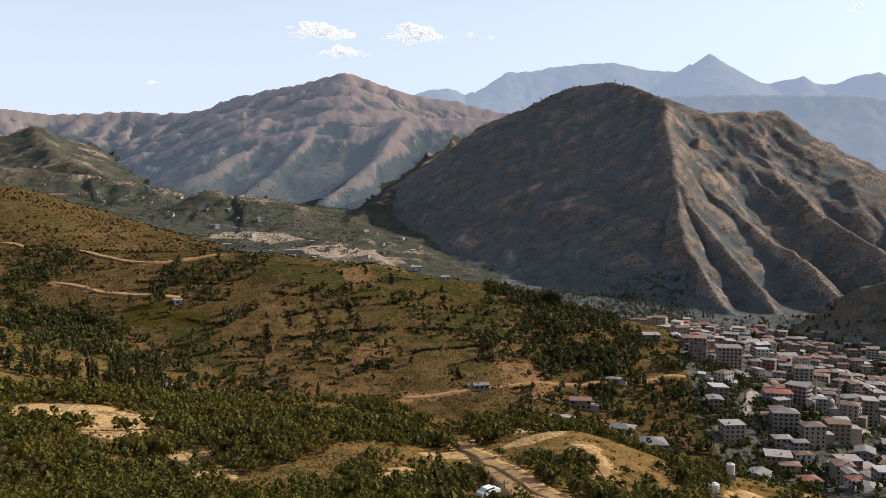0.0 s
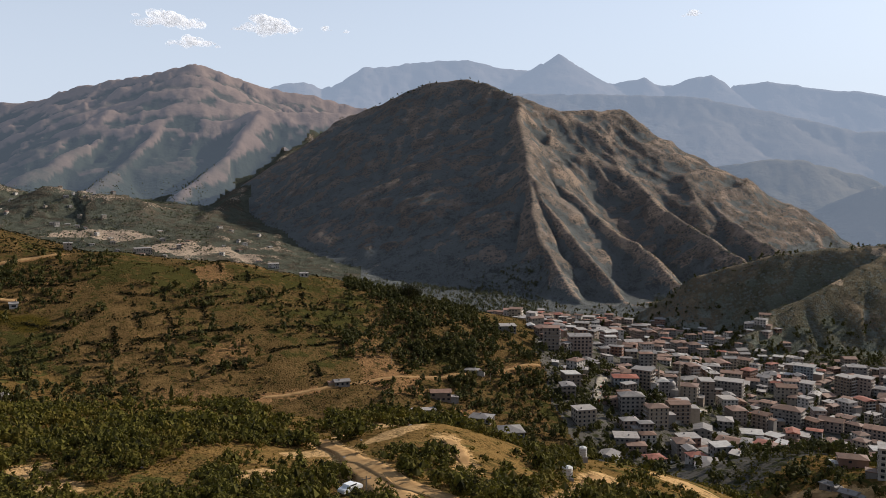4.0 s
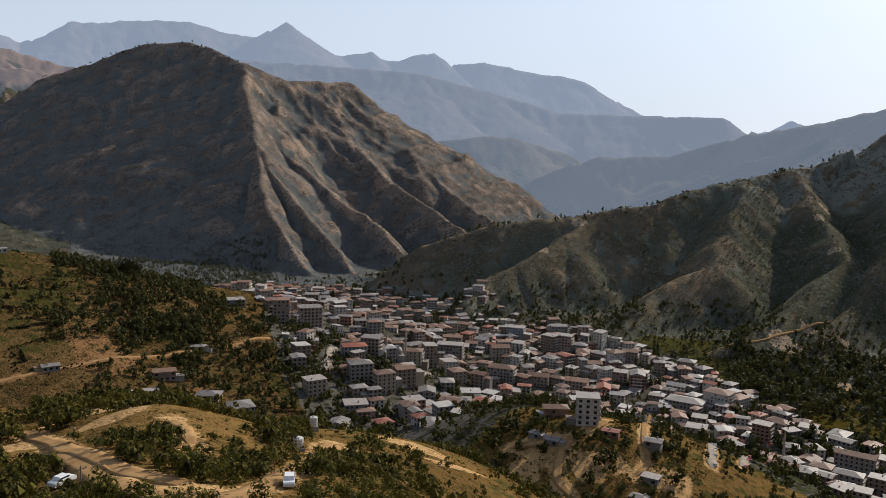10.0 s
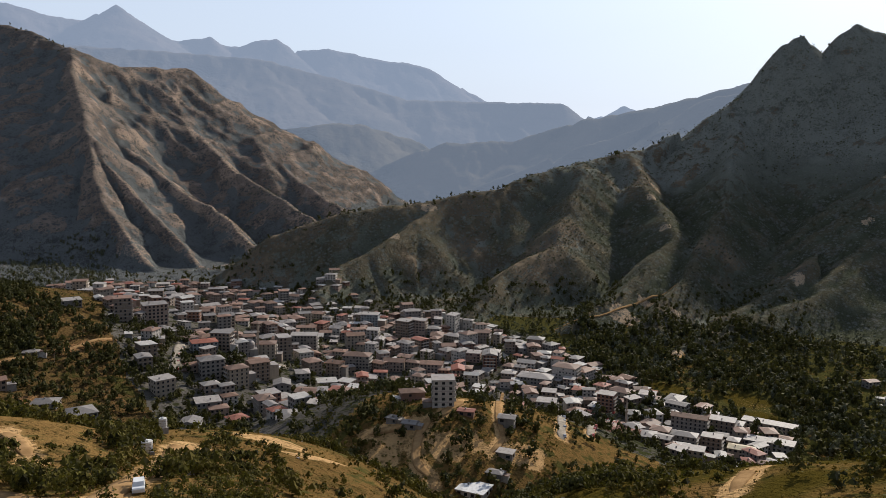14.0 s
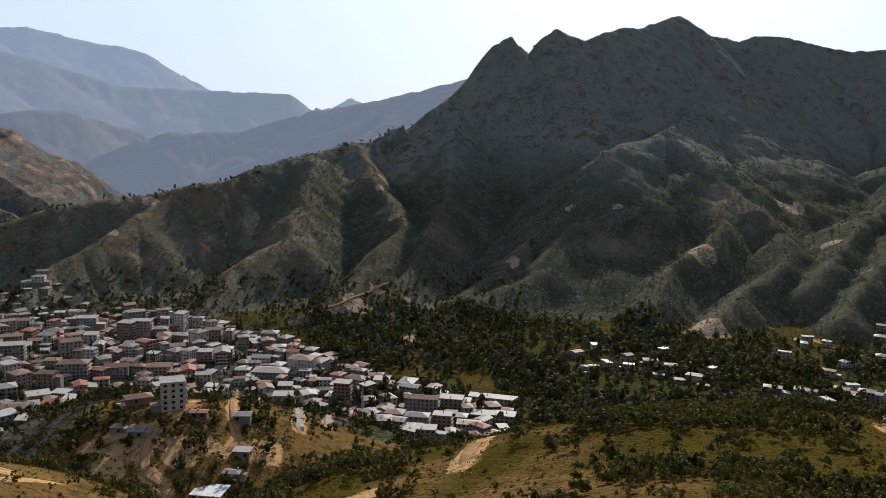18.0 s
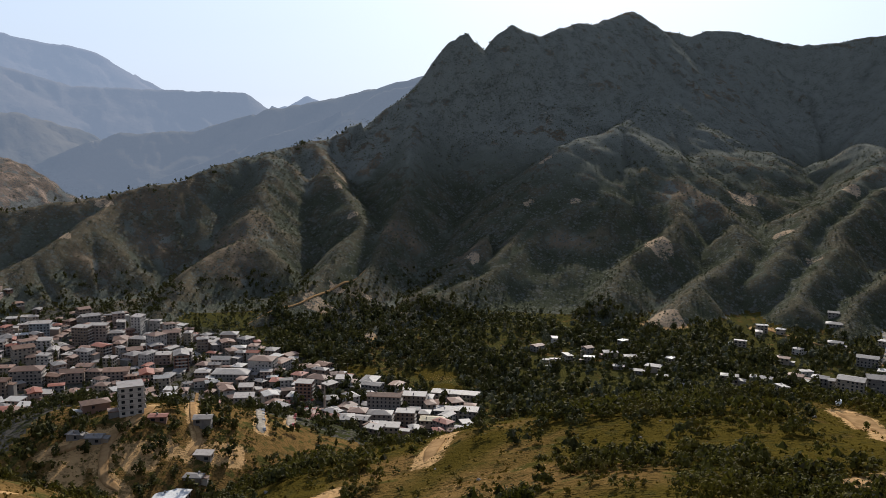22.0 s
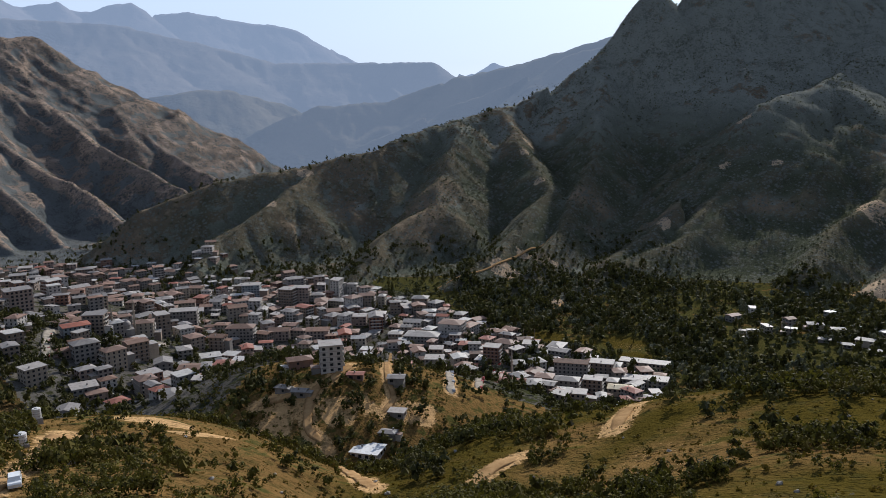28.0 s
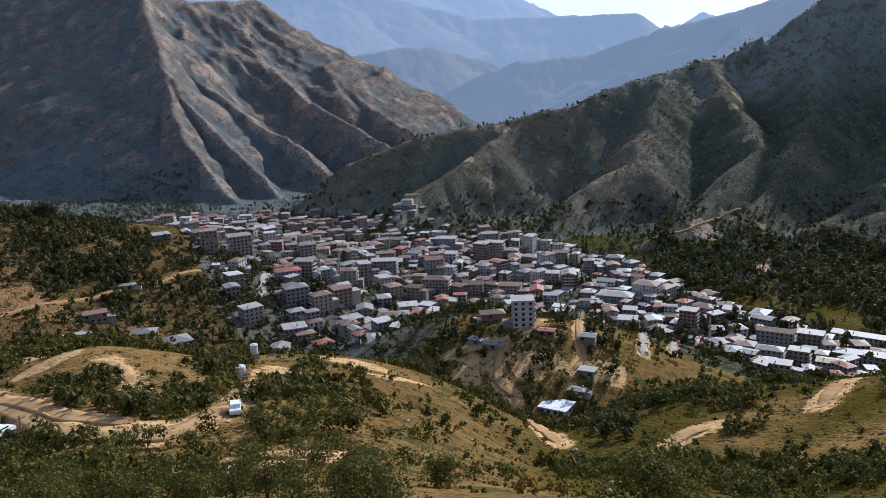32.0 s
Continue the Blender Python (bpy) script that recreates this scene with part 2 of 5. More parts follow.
# crest lines: bearing, height angle, distance; then the fall of the flanks, the width of the rounded top, the owner
HILL, NOSE, HORN, LEFT, BLUE, MID, NEXT, FOOT, TOWN, GROUND = 1, 2, 3, 4, 5, 6, 7, 8, 9, 0
RIDGES = [
    # the terraced hill and the slope behind it
    ([(30, -4.4, 780), (24, -4.7, 760), (12, -5.2, 720), (6.4, -6.0, 710), (-0.2, -7.1, 720), (-7.7, -8.8, 760), (-12.2, -9.7, 780), (-14.5, -10.9, 760), (-17.5, -13.4, 680)], 0.32, 25, HILL),
    ([(45, 3, 1150), (28, -0.5, 1050), (24.3, -2.1, 1000), (20, -3.7, 960), (17, -4.9, 930), (9, -6.2, 950)], 0.36, 20, HILL),
    # the steep mountain across the town, its two crests and the spurs that run down to the houses
    ([(7.5, -4.4, 2650), (4, -0.8, 2620), (-0.3, 1.6, 2560), (-2.9, 3.7, 2520), (-5.2, 4.5, 2490), (-8.6, 5.95, 2430), (-11.4, 6.2, 2370), (-13.1, 5.75, 2290), (-14.7, 5.0, 2200)], 0.68, 9, NOSE),
    ([(-14.7, 5.0, 2200), (-17.4, 4.1, 2230), (-21.7, 4.15, 2310), (-23.3, 3.0, 2330), (-26.1, 1.15, 2350), (-29.4, -0.85, 2350), (-32.7, -2.6, 2350), (-36.5, -4.8, 2350)], 0.55, 12, NOSE),
    ([(-14.7, 5.0, 2200), (-15.1, 2.7, 1960), (-15.5, -0.3, 1730), (-15.9, -4.6, 1520), (-17.9, -7.7, 1400), (-20.4, -10.2, 1290)], 0.66, 6, NOSE),
    ([(-15.6, -0.1, 1740), (-11.9, -2.6, 1700), (-6.0, -6.1, 1620), (-2.0, -7.7, 1540)], 0.6, 10, NOSE),
    ([(-15.3, 2.2, 1930), (-17.6, -0.7, 1840), (-22.2, -4.6, 1620), (-26.1, -7.7, 1440)], 0.7, 6, NOSE),
    ([(-15.9, -1.2, 1700), (-18.3, -4.6, 1560), (-21.2, -7.8, 1420), (-22.6, -9.3, 1340)], 0.75, 5, NOSE),
    ([(-19.0, 3.5, 2240), (-22.4, -0.2, 2000), (-25.0, -2.6, 1800), (-29.4, -5.6, 1580)], 0.7, 6, NOSE),
    ([(-22.6, 3.2, 2300), (-26.0, -0.8, 2080), (-29.0, -3.2, 1880), (-31.6, -4.9, 1720)], 0.7, 6, NOSE),
    # the horned mountain and the long ridge that falls from it behind the town
    ([(-21.5, -9.9, 1230), (-27, -6.7, 1240), (-31.9, -5.2, 1260), (-37.6, -4.3, 1290), (-42.5, -3.4, 1340), (-47.9, -1.4, 1490), (-51.8, -0.61, 1590), (-53.7, 0.29, 1615), (-55.8, 1.31, 1640), (-57.3, 2.39, 1665), (-58.5, 3.16, 1690)], 0.62, 10, HORN),
    ([(-58.5, 3.16, 1690), (-59.4, 4.85, 1715), (-60.2, 6.00, 1730), (-61.3, 6.64, 1745), (-62.6, 5.37, 1760), (-63.3, 6.41, 1775), (-64.2, 7.14, 1785), (-65.9, 6.28, 1830)], 1.2, 4, HORN),
    ([(-65.9, 6.28, 1830), (-67.2, 6.75, 1870), (-68.3, 7.14, 1920), (-69.6, 7.21, 1970), (-71.1, 7.73, 2050), (-72.1, 8.00, 2110), (-72.8, 7.46, 2130), (-73.6, 6.74, 2150), (-75.8, 6.36, 2200), (-76.6, 6.66, 2230), (-78.5, 6.48, 2260), (-82.3, 5.65, 2300), (-87.2, 6.1, 2300), (-94, 7.5, 2200), (-110, 7, 2100)], 0.74, 12, HORN),
    ([(-72.2, 6.0, 2080), (-74.0, 2.8, 1800), (-71.9, 0.6, 1560), (-68.2, -0.8, 1430), (-65.6, -3.9, 1300), (-63.8, -5.9, 1220), (-61.9, -8.5, 1110), (-59.2, -10.9, 1010)], 0.46, 14, HORN),
    ([(-71.0, -1.0, 1480), (-69.1, -4.0, 1340), (-66.9, -6.0, 1230), (-64.6, -8.8, 1110), (-60.7, -10.7, 1010), (-57.6, -12.5, 920), (-54.5, -14.0, 840)], 0.52, 12, HORN),
    ([(-70.0, -1.4, 1450), (-66.8, -5.2, 1270), (-63.4, -8.9, 1100)], 0.5, 12, HORN),
    ([(-71.9, 0.6, 1560), (-75.8, -2.7, 1420), (-79.4, -5.2, 1280), (-79.5, -7.5, 1160), (-77.6, -9.6, 1060), (-74.8, -12.1, 950)], 0.56, 12, HORN),
    ([(-75.8, -2.7, 1420), (-75.8, -5.5, 1260), (-72.8, -8.4, 1100), (-70.8, -11.4, 960)], 0.62, 10, HORN),
    ([(-86.5, -0.2, 1700), (-87.6, -1.1, 1600), (-85.9, -2.9, 1440), (-84.0, -4.1, 1340), (-82.6, -6.3, 1210), (-81.5, -8.5, 1110)], 0.54, 12, HORN),
    ([(-91, -0.2, 1680), (-90, -1.0, 1600), (-88.0, -2.8, 1450), (-85.4, -5.1, 1280), (-84.6, -7.6, 1150), (-83.4, -10.4, 1020)], 0.56, 12, HORN),
    ([(-94, -3.4, 1420), (-90.2, -6.6, 1200), (-87.2, -9.6, 1080), (-86.0, -11.9, 980)], 0.52, 12, HORN),
    ([(-39, -4.15, 1310), (-36.6, -5.8, 1220), (-33.6, -7.9, 1130), (-31.7, -8.8, 1090), (-30.0, -10.6, 1020)], 0.65, 7, HORN),
    ([(-47.9, -1.5, 1440), (-46.8, -7.1, 1160), (-42.7, -9.3, 1060), (-40.5, -12.1, 950)], 0.6, 8, HORN),
    ([(-50.9, -0.9, 1560), (-52.8, -4.0, 1340), (-54.8, -6.3, 1200), (-51.5, -10.0, 1030), (-47.5, -12.8, 900)], 0.6, 8, HORN),
    ([(-58, 1.9, 1650), (-57.5, -4.0, 1330), (-55.5, -9.0, 1080), (-51.5, -13.6, 870)], 0.75, 8, HORN),
    # the brown range up the valley
    ([(40, 4.6, 4400), (24.5, 3.82, 4300), (20.1, 4.18, 4200), (18.5, 3.95, 4100), (16.8, 4.14, 4000), (14.0, 5.04, 3850), (11.5, 5.72, 3750), (9.7, 6.06, 3670), (6.6, 6.94, 3600), (5.3, 6.53, 3610), (3.8, 6.0, 3630), (2.3, 5.6, 3650), (-2.5, 4.6, 3700), (-8, 3.5, 3700)], 0.5, 10, LEFT),
    ([(11.9, 3.9, 3300), (8.6, 3.0, 3150), (5, 3.4, 3100), (2.5, 4.05, 3100), (-2.9, 3.8, 3150), (-8, 2.5, 3200)], 0.5, 15, LEFT),
    ([(6.6, 6.8, 3580), (8.5, 4.5, 3400), (13, 1.8, 3050), (17, -0.2, 2750)], 0.5, 12, LEFT),
    ([(2.5, 4.0, 3080), (4.5, 1.2, 2750), (8.0, -1.6, 2400)], 0.5, 12, LEFT),
    ([(8.6, 3.0, 3130), (11, 0.6, 2800), (13.5, -1.2, 2520)], 0.5, 12, LEFT),
    ([(36, 1.6, 2900), (30, 0.9, 2850), (24, 0.2, 2700), (19, -0.7, 2500)], 0.26, 60, FOOT),
    ([(26, 3.0, 3900), (25, 1.5, 3300), (21, -0.6, 2650)], 0.3, 40, FOOT),
    ([(18.5, -1.9, 2250), (15.5, -1.0, 2250), (12.5, -1.5, 2180), (10, -2.6, 2100)], 0.27, 50, FOOT),
    ([(-1, 2.6, 3000), (1.5, 0.4, 2650), (4.5, -1.8, 2300), (6.5, -3.2, 2050)], 0.4, 30, FOOT),
    # the far ranges
    ([(6, 4.6, 4500), (2.3, 5.4, 4530), (0.74, 5.85, 4550), (-0.33, 5.93, 4550), (-1.56, 5.6, 4580), (-2.7, 5.79, 4600), (-4.24, 6.91, 4650), (-6.15, 7.05, 4680), (-9.2, 7.47, 4700), (-11.5, 7.51, 4700), (-13.7, 6.96, 4700), (-15.55, 6.77, 4700), (-17.5, 7.85, 4700), (-18.7, 6.57, 4700), (-19.9, 5.95, 4700)], 0.6, 6, BLUE),
    ([(-19.9, 5.95, 4700), (-21.0, 5.88, 4700), (-23.1, 6.2, 4700), (-24.1, 5.66, 4700), (-25.0, 5.65, 4700), (-26.0, 6.15, 4700), (-27.3, 6.25, 4700), (-28.6, 5.52, 4700), (-29.7, 5.62, 4700), (-30.8, 5.74, 4700), (-32.7, 5.36, 4700), (-34.1, 5.08, 4700), (-36.1, 4.91, 4700), (-37.65, 4.52, 4700), (-39.75, 3.31, 4700), (-41.5, 2.4, 4700), (-48, 0.5, 4700)], 0.6, 6, BLUE),
    ([(-14, 5.3, 4200), (-19.3, 5.2, 4150), (-26.2, 4.9, 4050), (-31.2, 3.8, 4000), (-36, 2.5, 3950), (-41.7, 2.4, 3950), (-46.4, 2.4, 3950), (-48.2, 1.6, 3950), (-52, -1, 3950)], 0.5, 15, NEXT),
    ([(-47.5, 1.0, 4600), (-49, 1.5, 4600), (-50.7, 2.25, 4600), (-51.9, 1.8, 4600), (-56, 1, 4600)], 0.5, 8, BLUE),
    ([(-24, 0.0, 3400), (-27.4, 0.3, 3350), (-30.5, 0.8, 3300), (-33.1, 0.8, 3300), (-36.8, -0.3, 3350), (-40, -1.5, 3400)], 0.45, 15, MID),
    ([(-33.6, -2.3, 2900), (-38.6, -0.4, 2950), (-43.5, -0.1, 2950), (-47.9, 1.3, 2900), (-52.2, 2.1, 2850), (-58.8, 3.9, 2750), (-66, 4.5, 2700)], 0.5, 15, MID),
    ([(-41.7, -3.0, 2350), (-47.3, -0.65, 2400), (-52.3, 1.0, 2400), (-55.6, 2.5, 2380), (-58.5, 3.35, 2350), (-64, 3.5, 2300)], 0.5, 12, MID),
    # land that closes the place behind the camera
    ([(-135, 12, 1500), (-155, 12, 1300), (180, 11, 1300), (140, 10, 1300), (105, 8, 1400)], 0.55, 60, GROUND),
    # the knoll in the town
    ([(-31.0, -19.0, 455), (-35, -17.7, 460), (-38.8, -17.9, 435), (-42.0, -20.2, 440), (-44, -21.5, 430)], 0.4, 22, GROUND),
]
# the brow of the camera's own hill: bearing, height angle, distance, and how much steeper it falls close by
BROW = np.array([(60, -9, 300, 14), (28, -12.8, 320, 15), (16, -15.0, 330, 16), (6, -15.3, 330, 16), (-2, -17.0, 310, 16), (-7.5, -16.3, 300, 16), (-10.5, -16.9, 290, 16), (-13, -18.3, 260, 16), (-16, -19.1, 240, 16), (-20, -19.1, 235, 16), (-27, -19.9, 240, 15),
                 (-33, -21.8, 270, 12), (-40, -25.5, 300, 6), (-44, -24.6, 320, 7), (-49, -22.2, 310, 11), (-58, -21.1, 300, 14), (-68, -19.0, 290, 14), (-79, -16.8, 280, 14), (-90, -16.0, 280, 14), (-120, -10, 300, 12)])


BROW_AT = np.arange(-180, 181.0)
BELL = np.exp(-np.arange(-6, 7) ** 2 / 8.0)
BROW_SMOOTH = [np.convolve(np.pad(np.interp(BROW_AT, BROW[::-1, 0], BROW[::-1, i]), 6, "edge"), BELL / BELL.sum(), "valid") for i in (1, 2, 3)]


def smooth_max(a, b, k):
    h = np.clip(0.5 + 0.5 * (a - b) / k, 0, 1)
    return b + (a - b) * h + k * h * (1 - h)


def terrain(x, y, owners=False):
    """Height of the ground at x, y (arrays), and whose flank it is."""
    x, y = np.asarray(x, float), np.asarray(y, float)
    r = np.hypot(x, y) + 1e-6
    az = np.degrees(np.arctan2(-x, y))
    # valley floor, rising to the left along the creek and up the main valley
    near = -213 + 2.4 * np.logaddexp(0, (np.clip(az, -60, 40) + 22) / 6) * 6
    up = -213 + np.minimum(0.12 * np.maximum(0, r - 1200), 130) * step(az, -18, 12)
    z = near + (up - near) * step(r, 700, 1250) + 5 * (fractal(x, y, 160, 3, 5) - 0.5)
    own = np.zeros(x.shape, np.int8)
    wx, wy = 60 * (fractal(x, y, 420, 3, 21) - 0.5), 70 * (fractal(x, y, 420, 3, 31) - 0.5)
    far = step(r, 900, 1500)
    rough = fractal(x, y, 60, 4, 61)
    kx, ky = 30 * (fractal(x, y, 130, 3, 23) - 0.5), 30 * (fractal(x, y, 130, 3, 33) - 0.5)
    crest_x, crest_y = x + wx * far * 0.5, y + wy * far * 0.5
    spur_x, spur_y = crest_x + kx * step(r, 800, 1000), crest_y + ky * step(r, 800, 1000)
    for crest, fall, top, who in RIDGES:
        spur = who in (NOSE, HORN) and crest[-1][1] < -4.5
        px, py = (spur_x, spur_y) if spur else (crest_x, crest_y)
        p = np.array([at(*c) for c in crest])
        best, along, off = np.full(x.shape, -1e9), np.zeros(x.shape), np.zeros(x.shape)
        run = 0.0
        for a, b in zip(p[:-1], p[1:]):
            d = b - a
            length = math.hypot(d[0], d[1])
            s = np.clip(((px - a[0]) * d[0] + (py - a[1]) * d[1]) / length ** 2, 0, 1)
            away = np.hypot(px - a[0] - s * d[0], py - a[1] - s * d[1])
            level = a[2] + s * d[2] - (np.sqrt(away ** 2 + top ** 2) - top) * fall
            side = np.sign((px - a[0]) * d[1] - (py - a[1]) * d[0])
            better = level > best
            best, along, off = np.where(better, level, best), np.where(better, run + s * length, along), np.where(better, away * side, off)
            run += length
        soft = 10.0 if who in (HILL, GROUND) else 6.0
        near_top = np.nonzero(best > z - 20)
        if not len(near_top[0]):
            continue
        flank, run_on, off, sx, sy, below = best[near_top], along[near_top], off[near_top], px[near_top], py[near_top], z[near_top]
        away = np.abs(off)
        if who >= NOSE:
            # gullies that run down the flanks, and smaller ones on them
            scale = 1.2 if who in (LEFT, BLUE, MID, NEXT) else 1.0
            cut = {HORN: 0.7, FOOT: 0.6, BLUE: 0.35, NEXT: 0.5, MID: 0.6, LEFT: 0.85}.get(who, 1.0)
            if who == NOSE:
                cut = cut * (1 - 0.5 * step(az[near_top], -15.5, -12))
            g = fractal(run_on + 0.25 * off + 300 * (off > 0), away * 0.22, 150 * scale, 3, 43 + len(crest), True)
            h = fractal(run_on * 0.9 + sy * 0.3, away * 0.35 + sx * 0.2, 52 * scale, 3, 53, True)
            flank = flank - cut * ((1 - g) * 64 * scale * np.minimum(away / 200, 1) + (1 - h) * 33 * scale * np.minimum(away / 80, 1))
        flank = flank - (rough[near_top] - 0.5) * np.minimum(away / 40, 1) * (10 if who >= NOSE else 9)
        own[near_top] = np.where(flank > below, who, own[near_top])
        z[near_top] = smooth_max(flank, below, soft)
    # ragged crests
    px, py = crest_x, crest_y
    up_valley = step(r, 2650, 3000) * step(az, -9, -3)
    z = z + far * ((fractal(x, y, 45, 3, 77) - 0.5) * 12 + (fractal(px, py, 34, 3, 83, True) - 0.6) * 6 + (fractal(px, py, 130, 3, 87, True) - 0.6) * 20 * up_valley + (fractal(px, py, 55, 2, 89, True) - 0.6) * 12 * up_valley)
    # the camera's own hill
    brow, edge, steep = (np.interp(az, BROW_AT, row) for row in BROW_SMOOTH)
    angle = brow - steep * np.clip(1 - r / edge, 0, 1) ** 2.2
    own_hill = np.where(r < edge, np.tan(np.radians(angle)) * r, np.tan(np.radians(brow)) * edge - (r - edge) * 0.5)
    lump = ((fractal(x, y, 38, 3, 91) - 0.5) * 7 + (fractal(x, y, 95, 2, 95) - 0.62) * 10 - 1.0) * step(r, 15, 120) * (1 - step(r, edge * 0.8, edge))
    own_hill = own_hill + lump - 1.6 * np.clip(1 - r / 30, 0, 1)
    front = step(az, -125, -95) * (1 - step(az, 62, 90))
    own_hill = np.where(r < 400, own_hill * front + (1 - front) * (-1.6 - 0.05 * r + 0.02 * r), own_hill * front - 1e3 * (1 - front))
    own = np.where(own_hill > z, GROUND, own).astype(np.int8)
    z = smooth_max(own_hill, z, 6.0)
    return (z, own) if owners else z


def height(x, y):
    return float(terrain(np.array([x]), np.array([y]))[0])


def sheet(name, co, quads, material, smooth=True):
    """A mesh object from arrays of corners and quads (or triangles)."""
    me = bpy.data.meshes.new(name)
    k = quads.shape[1]
    me.vertices.add(len(co)), me.loops.add(quads.size), me.polygons.add(len(quads))
    me.vertices.foreach_set("co", np.ascontiguousarray(co, np.float32).ravel())
    me.loops.foreach_set("vertex_index", np.ascontiguousarray(quads, np.int32).ravel())
    me.polygons.foreach_set("loop_start", np.arange(0, quads.size, k, dtype=np.int32))
    me.polygons.foreach_set("use_smooth", np.full(len(quads), smooth))
    me.update(calc_edges=True)
    me.materials.append(material)
    return new(name, me)


fine_az = np.arange(33.0, -93.01, -0.17)
back_az = np.arange(-94.5, -326.0, -2.5)
bearings = np.concatenate([fine_az, back_az])
rings = [0.0, 3, 6, 9, 12, 15, 18, 21, 24]
while rings[-1] < 4950:
    rings.append(rings[-1] + (0.018 * rings[-1] if rings[-1] < 280 else 5.0 if rings[-1] < 950 else 7.0 if rings[-1] < 2450 else 22.0))
rings = np.array(rings)
aa, rr = np.meshgrid(np.radians(bearings), rings, indexing="ij")
gx, gy = -np.sin(aa) * rr, np.cos(aa) * rr
gz, gown = terrain(gx, gy, True)
# ---- how far the town spreads: bearing to the right, distance ----
def reach(az, table):
    return np.interp(-az, [p[0] for p in table], [p[1] for p in table])


NEAR_EDGE = [(9, 960), (14, 900), (17, 660), (20, 520), (25, 490), (30, 490), (34, 520), (40, 560), (45, 560), (50, 540), (57, 530), (62, 560)]
FAR_EDGE = [(9, 1160), (14, 1220), (20, 1235), (25, 1180), (31, 1090), (38, 980), (45, 860), (50, 760), (54, 700), (58, 650), (62, 620)]


# ---- tracks and bare patches ----
TRACKS = []


def track(points, width):
    """Lays down a track's centre line, smoothed and cut into short steps."""
    p = np.array(points, float)
    for _ in range(3):
        q = np.empty((2 * len(p) - 2, 2))
        q[0::2], q[1::2] = p[:-1] * 0.75 + p[1:] * 0.25, p[:-1] * 0.25 + p[1:] * 0.75
        p = np.concatenate([p[:1], q, p[-1:]])
    run = np.concatenate([[0], np.cumsum(np.hypot(*np.diff(p, axis=0).T))])
    at_run = np.linspace(0, run[-1], max(3, int(run[-1] / 2.0)))
    TRACKS.append((np.stack([np.interp(at_run, run, p[:, 0]), np.interp(at_run, run, p[:, 1])], -1), width))


track([(8, 169), (12, 135), (15, 119), (18, 109), (23, 106), (28, 108), (36, 117), (50, 143), (68, 176)], 4.5)
track([(-4, 263), (5, 196), (12, 154), (17, 126), (24, 112)], 4)
track([(30, 147), (31, 164), (30, 176)], 3)
track([(18, 93), (21, 89), (25, 80), (29, 70), (36, 73)], 2.4)
track([(120, 136), (147, 176), (230, 293)], 4)
track([(230, 293), (229, 306), (242, 321), (253, 327), (267, 326), (285, 335)], 4.9)
track([(227, 347), (239, 334), (253, 327)], 4.8)
track([(121, 108), (132, 112), (140, 112), (146, 110)], 4)
track([(164, 99), (179, 105), (190, 108)], 4)
track([(263, 291), (278, 296), (285, 306), (288, 313), (440, 474), (469, 502)], 3)
track([(316, 292), (433, 402), (461, 431), (481, 454)], 5)
track([(348, 300), (449, 382), (477, 399), (506, 413)], 5)
track([(-27, 502), (-1, 510), (27, 521), (86, 552), (145, 581), (182, 606)], 2.2)
track([(-418, 783), (-385, 781), (-302, 688), (-239, 656), (-209, 676), (-182, 696)], 4)
track([(-291, 617), (-251, 607), (-216, 601), (-189, 606)], 4)
track([(247, 16), (233, 11), (224, 8), (191, 2)], 6)
track([(134, 7), (144, 5), (150, 1)], 6)
track([(207, 557), (226, 604), (242, 632)], 7)
track([(245, 537), (279, 569), (317, 604)], 7)
track([(1028, 28), (921, 18), (866, 28)], 5)
track([(657, 630), (702, 613), (770, 619), (828, 629), (875, 619)], 1.8)
track([(872, 20), (918, 58), (924, 85), (970, 148)], 4)
track([(561, 627), (545, 577), (536, 551)], 7)
TRACK_POINTS = np.concatenate([p for p, _ in TRACKS])
PATCHES = np.array([(-97, 211, 23), (-141, 273, 15), (-74, 183, 9), (-25, 275, 10), (-41, 149, 9), (-9, 156, 8), (1, 184, 9), (21, 185, 9), (104, 507, 18), (97, 197, 9), (98, 174, 8), (43, 279, 18), (22, 254, 10), (280, 281, 14), (240, 330, 14),
                    (-50, 165, 6), (-60, 230, 9), (10, 230, 8), (70, 175, 7), (526, 584, 14), (10, 140, 7), (101, 191, 10), (102, 175, 9), (248, 308, 12), (221, 324, 10), (262, 300, 9), (83, 81, 3)], float)

# bare ground across the valley: the building site behind the hill, slips and clearings on the mountain
FAR_PATCHES = np.array([(-262, 1712, 50), (-221, 1758, 45), (-168, 1706, 45), (-119, 1672, 35), (-210, 1669, 40), (-94, 1643, 25), (-375, 1812, 60), (-461, 1834, 50),
                        (922, 244, 26), (1427, 263, 34), (1127, 312, 26), (970, 148, 17), (757, 606, 20), (817, 619, 14), (683, 488, 17), (790, 516, 16), (1281, 552, 17), (982, 525, 14), (1194, 461, 9), (1173, 531, 12), (1242, 170, 15),
                        (1163, 122, 14), (1424, 102, 17), (998, 735, 10), (1076, 821, 9), (777, 1009, 11), (677, 958, 10), (1146, 867, 11), (810, 572, 11)], float)
PATCHES = np.concatenate([PATCHES, FAR_PATCHES])


def near_track(x, y):
    """Distance to the nearest track."""
    best = np.full(np.shape(x), 1e9)
    for i in range(0, len(TRACK_POINTS), 2):
        best = np.minimum(best, np.hypot(x - TRACK_POINTS[i, 0], y - TRACK_POINTS[i, 1]))
    return best


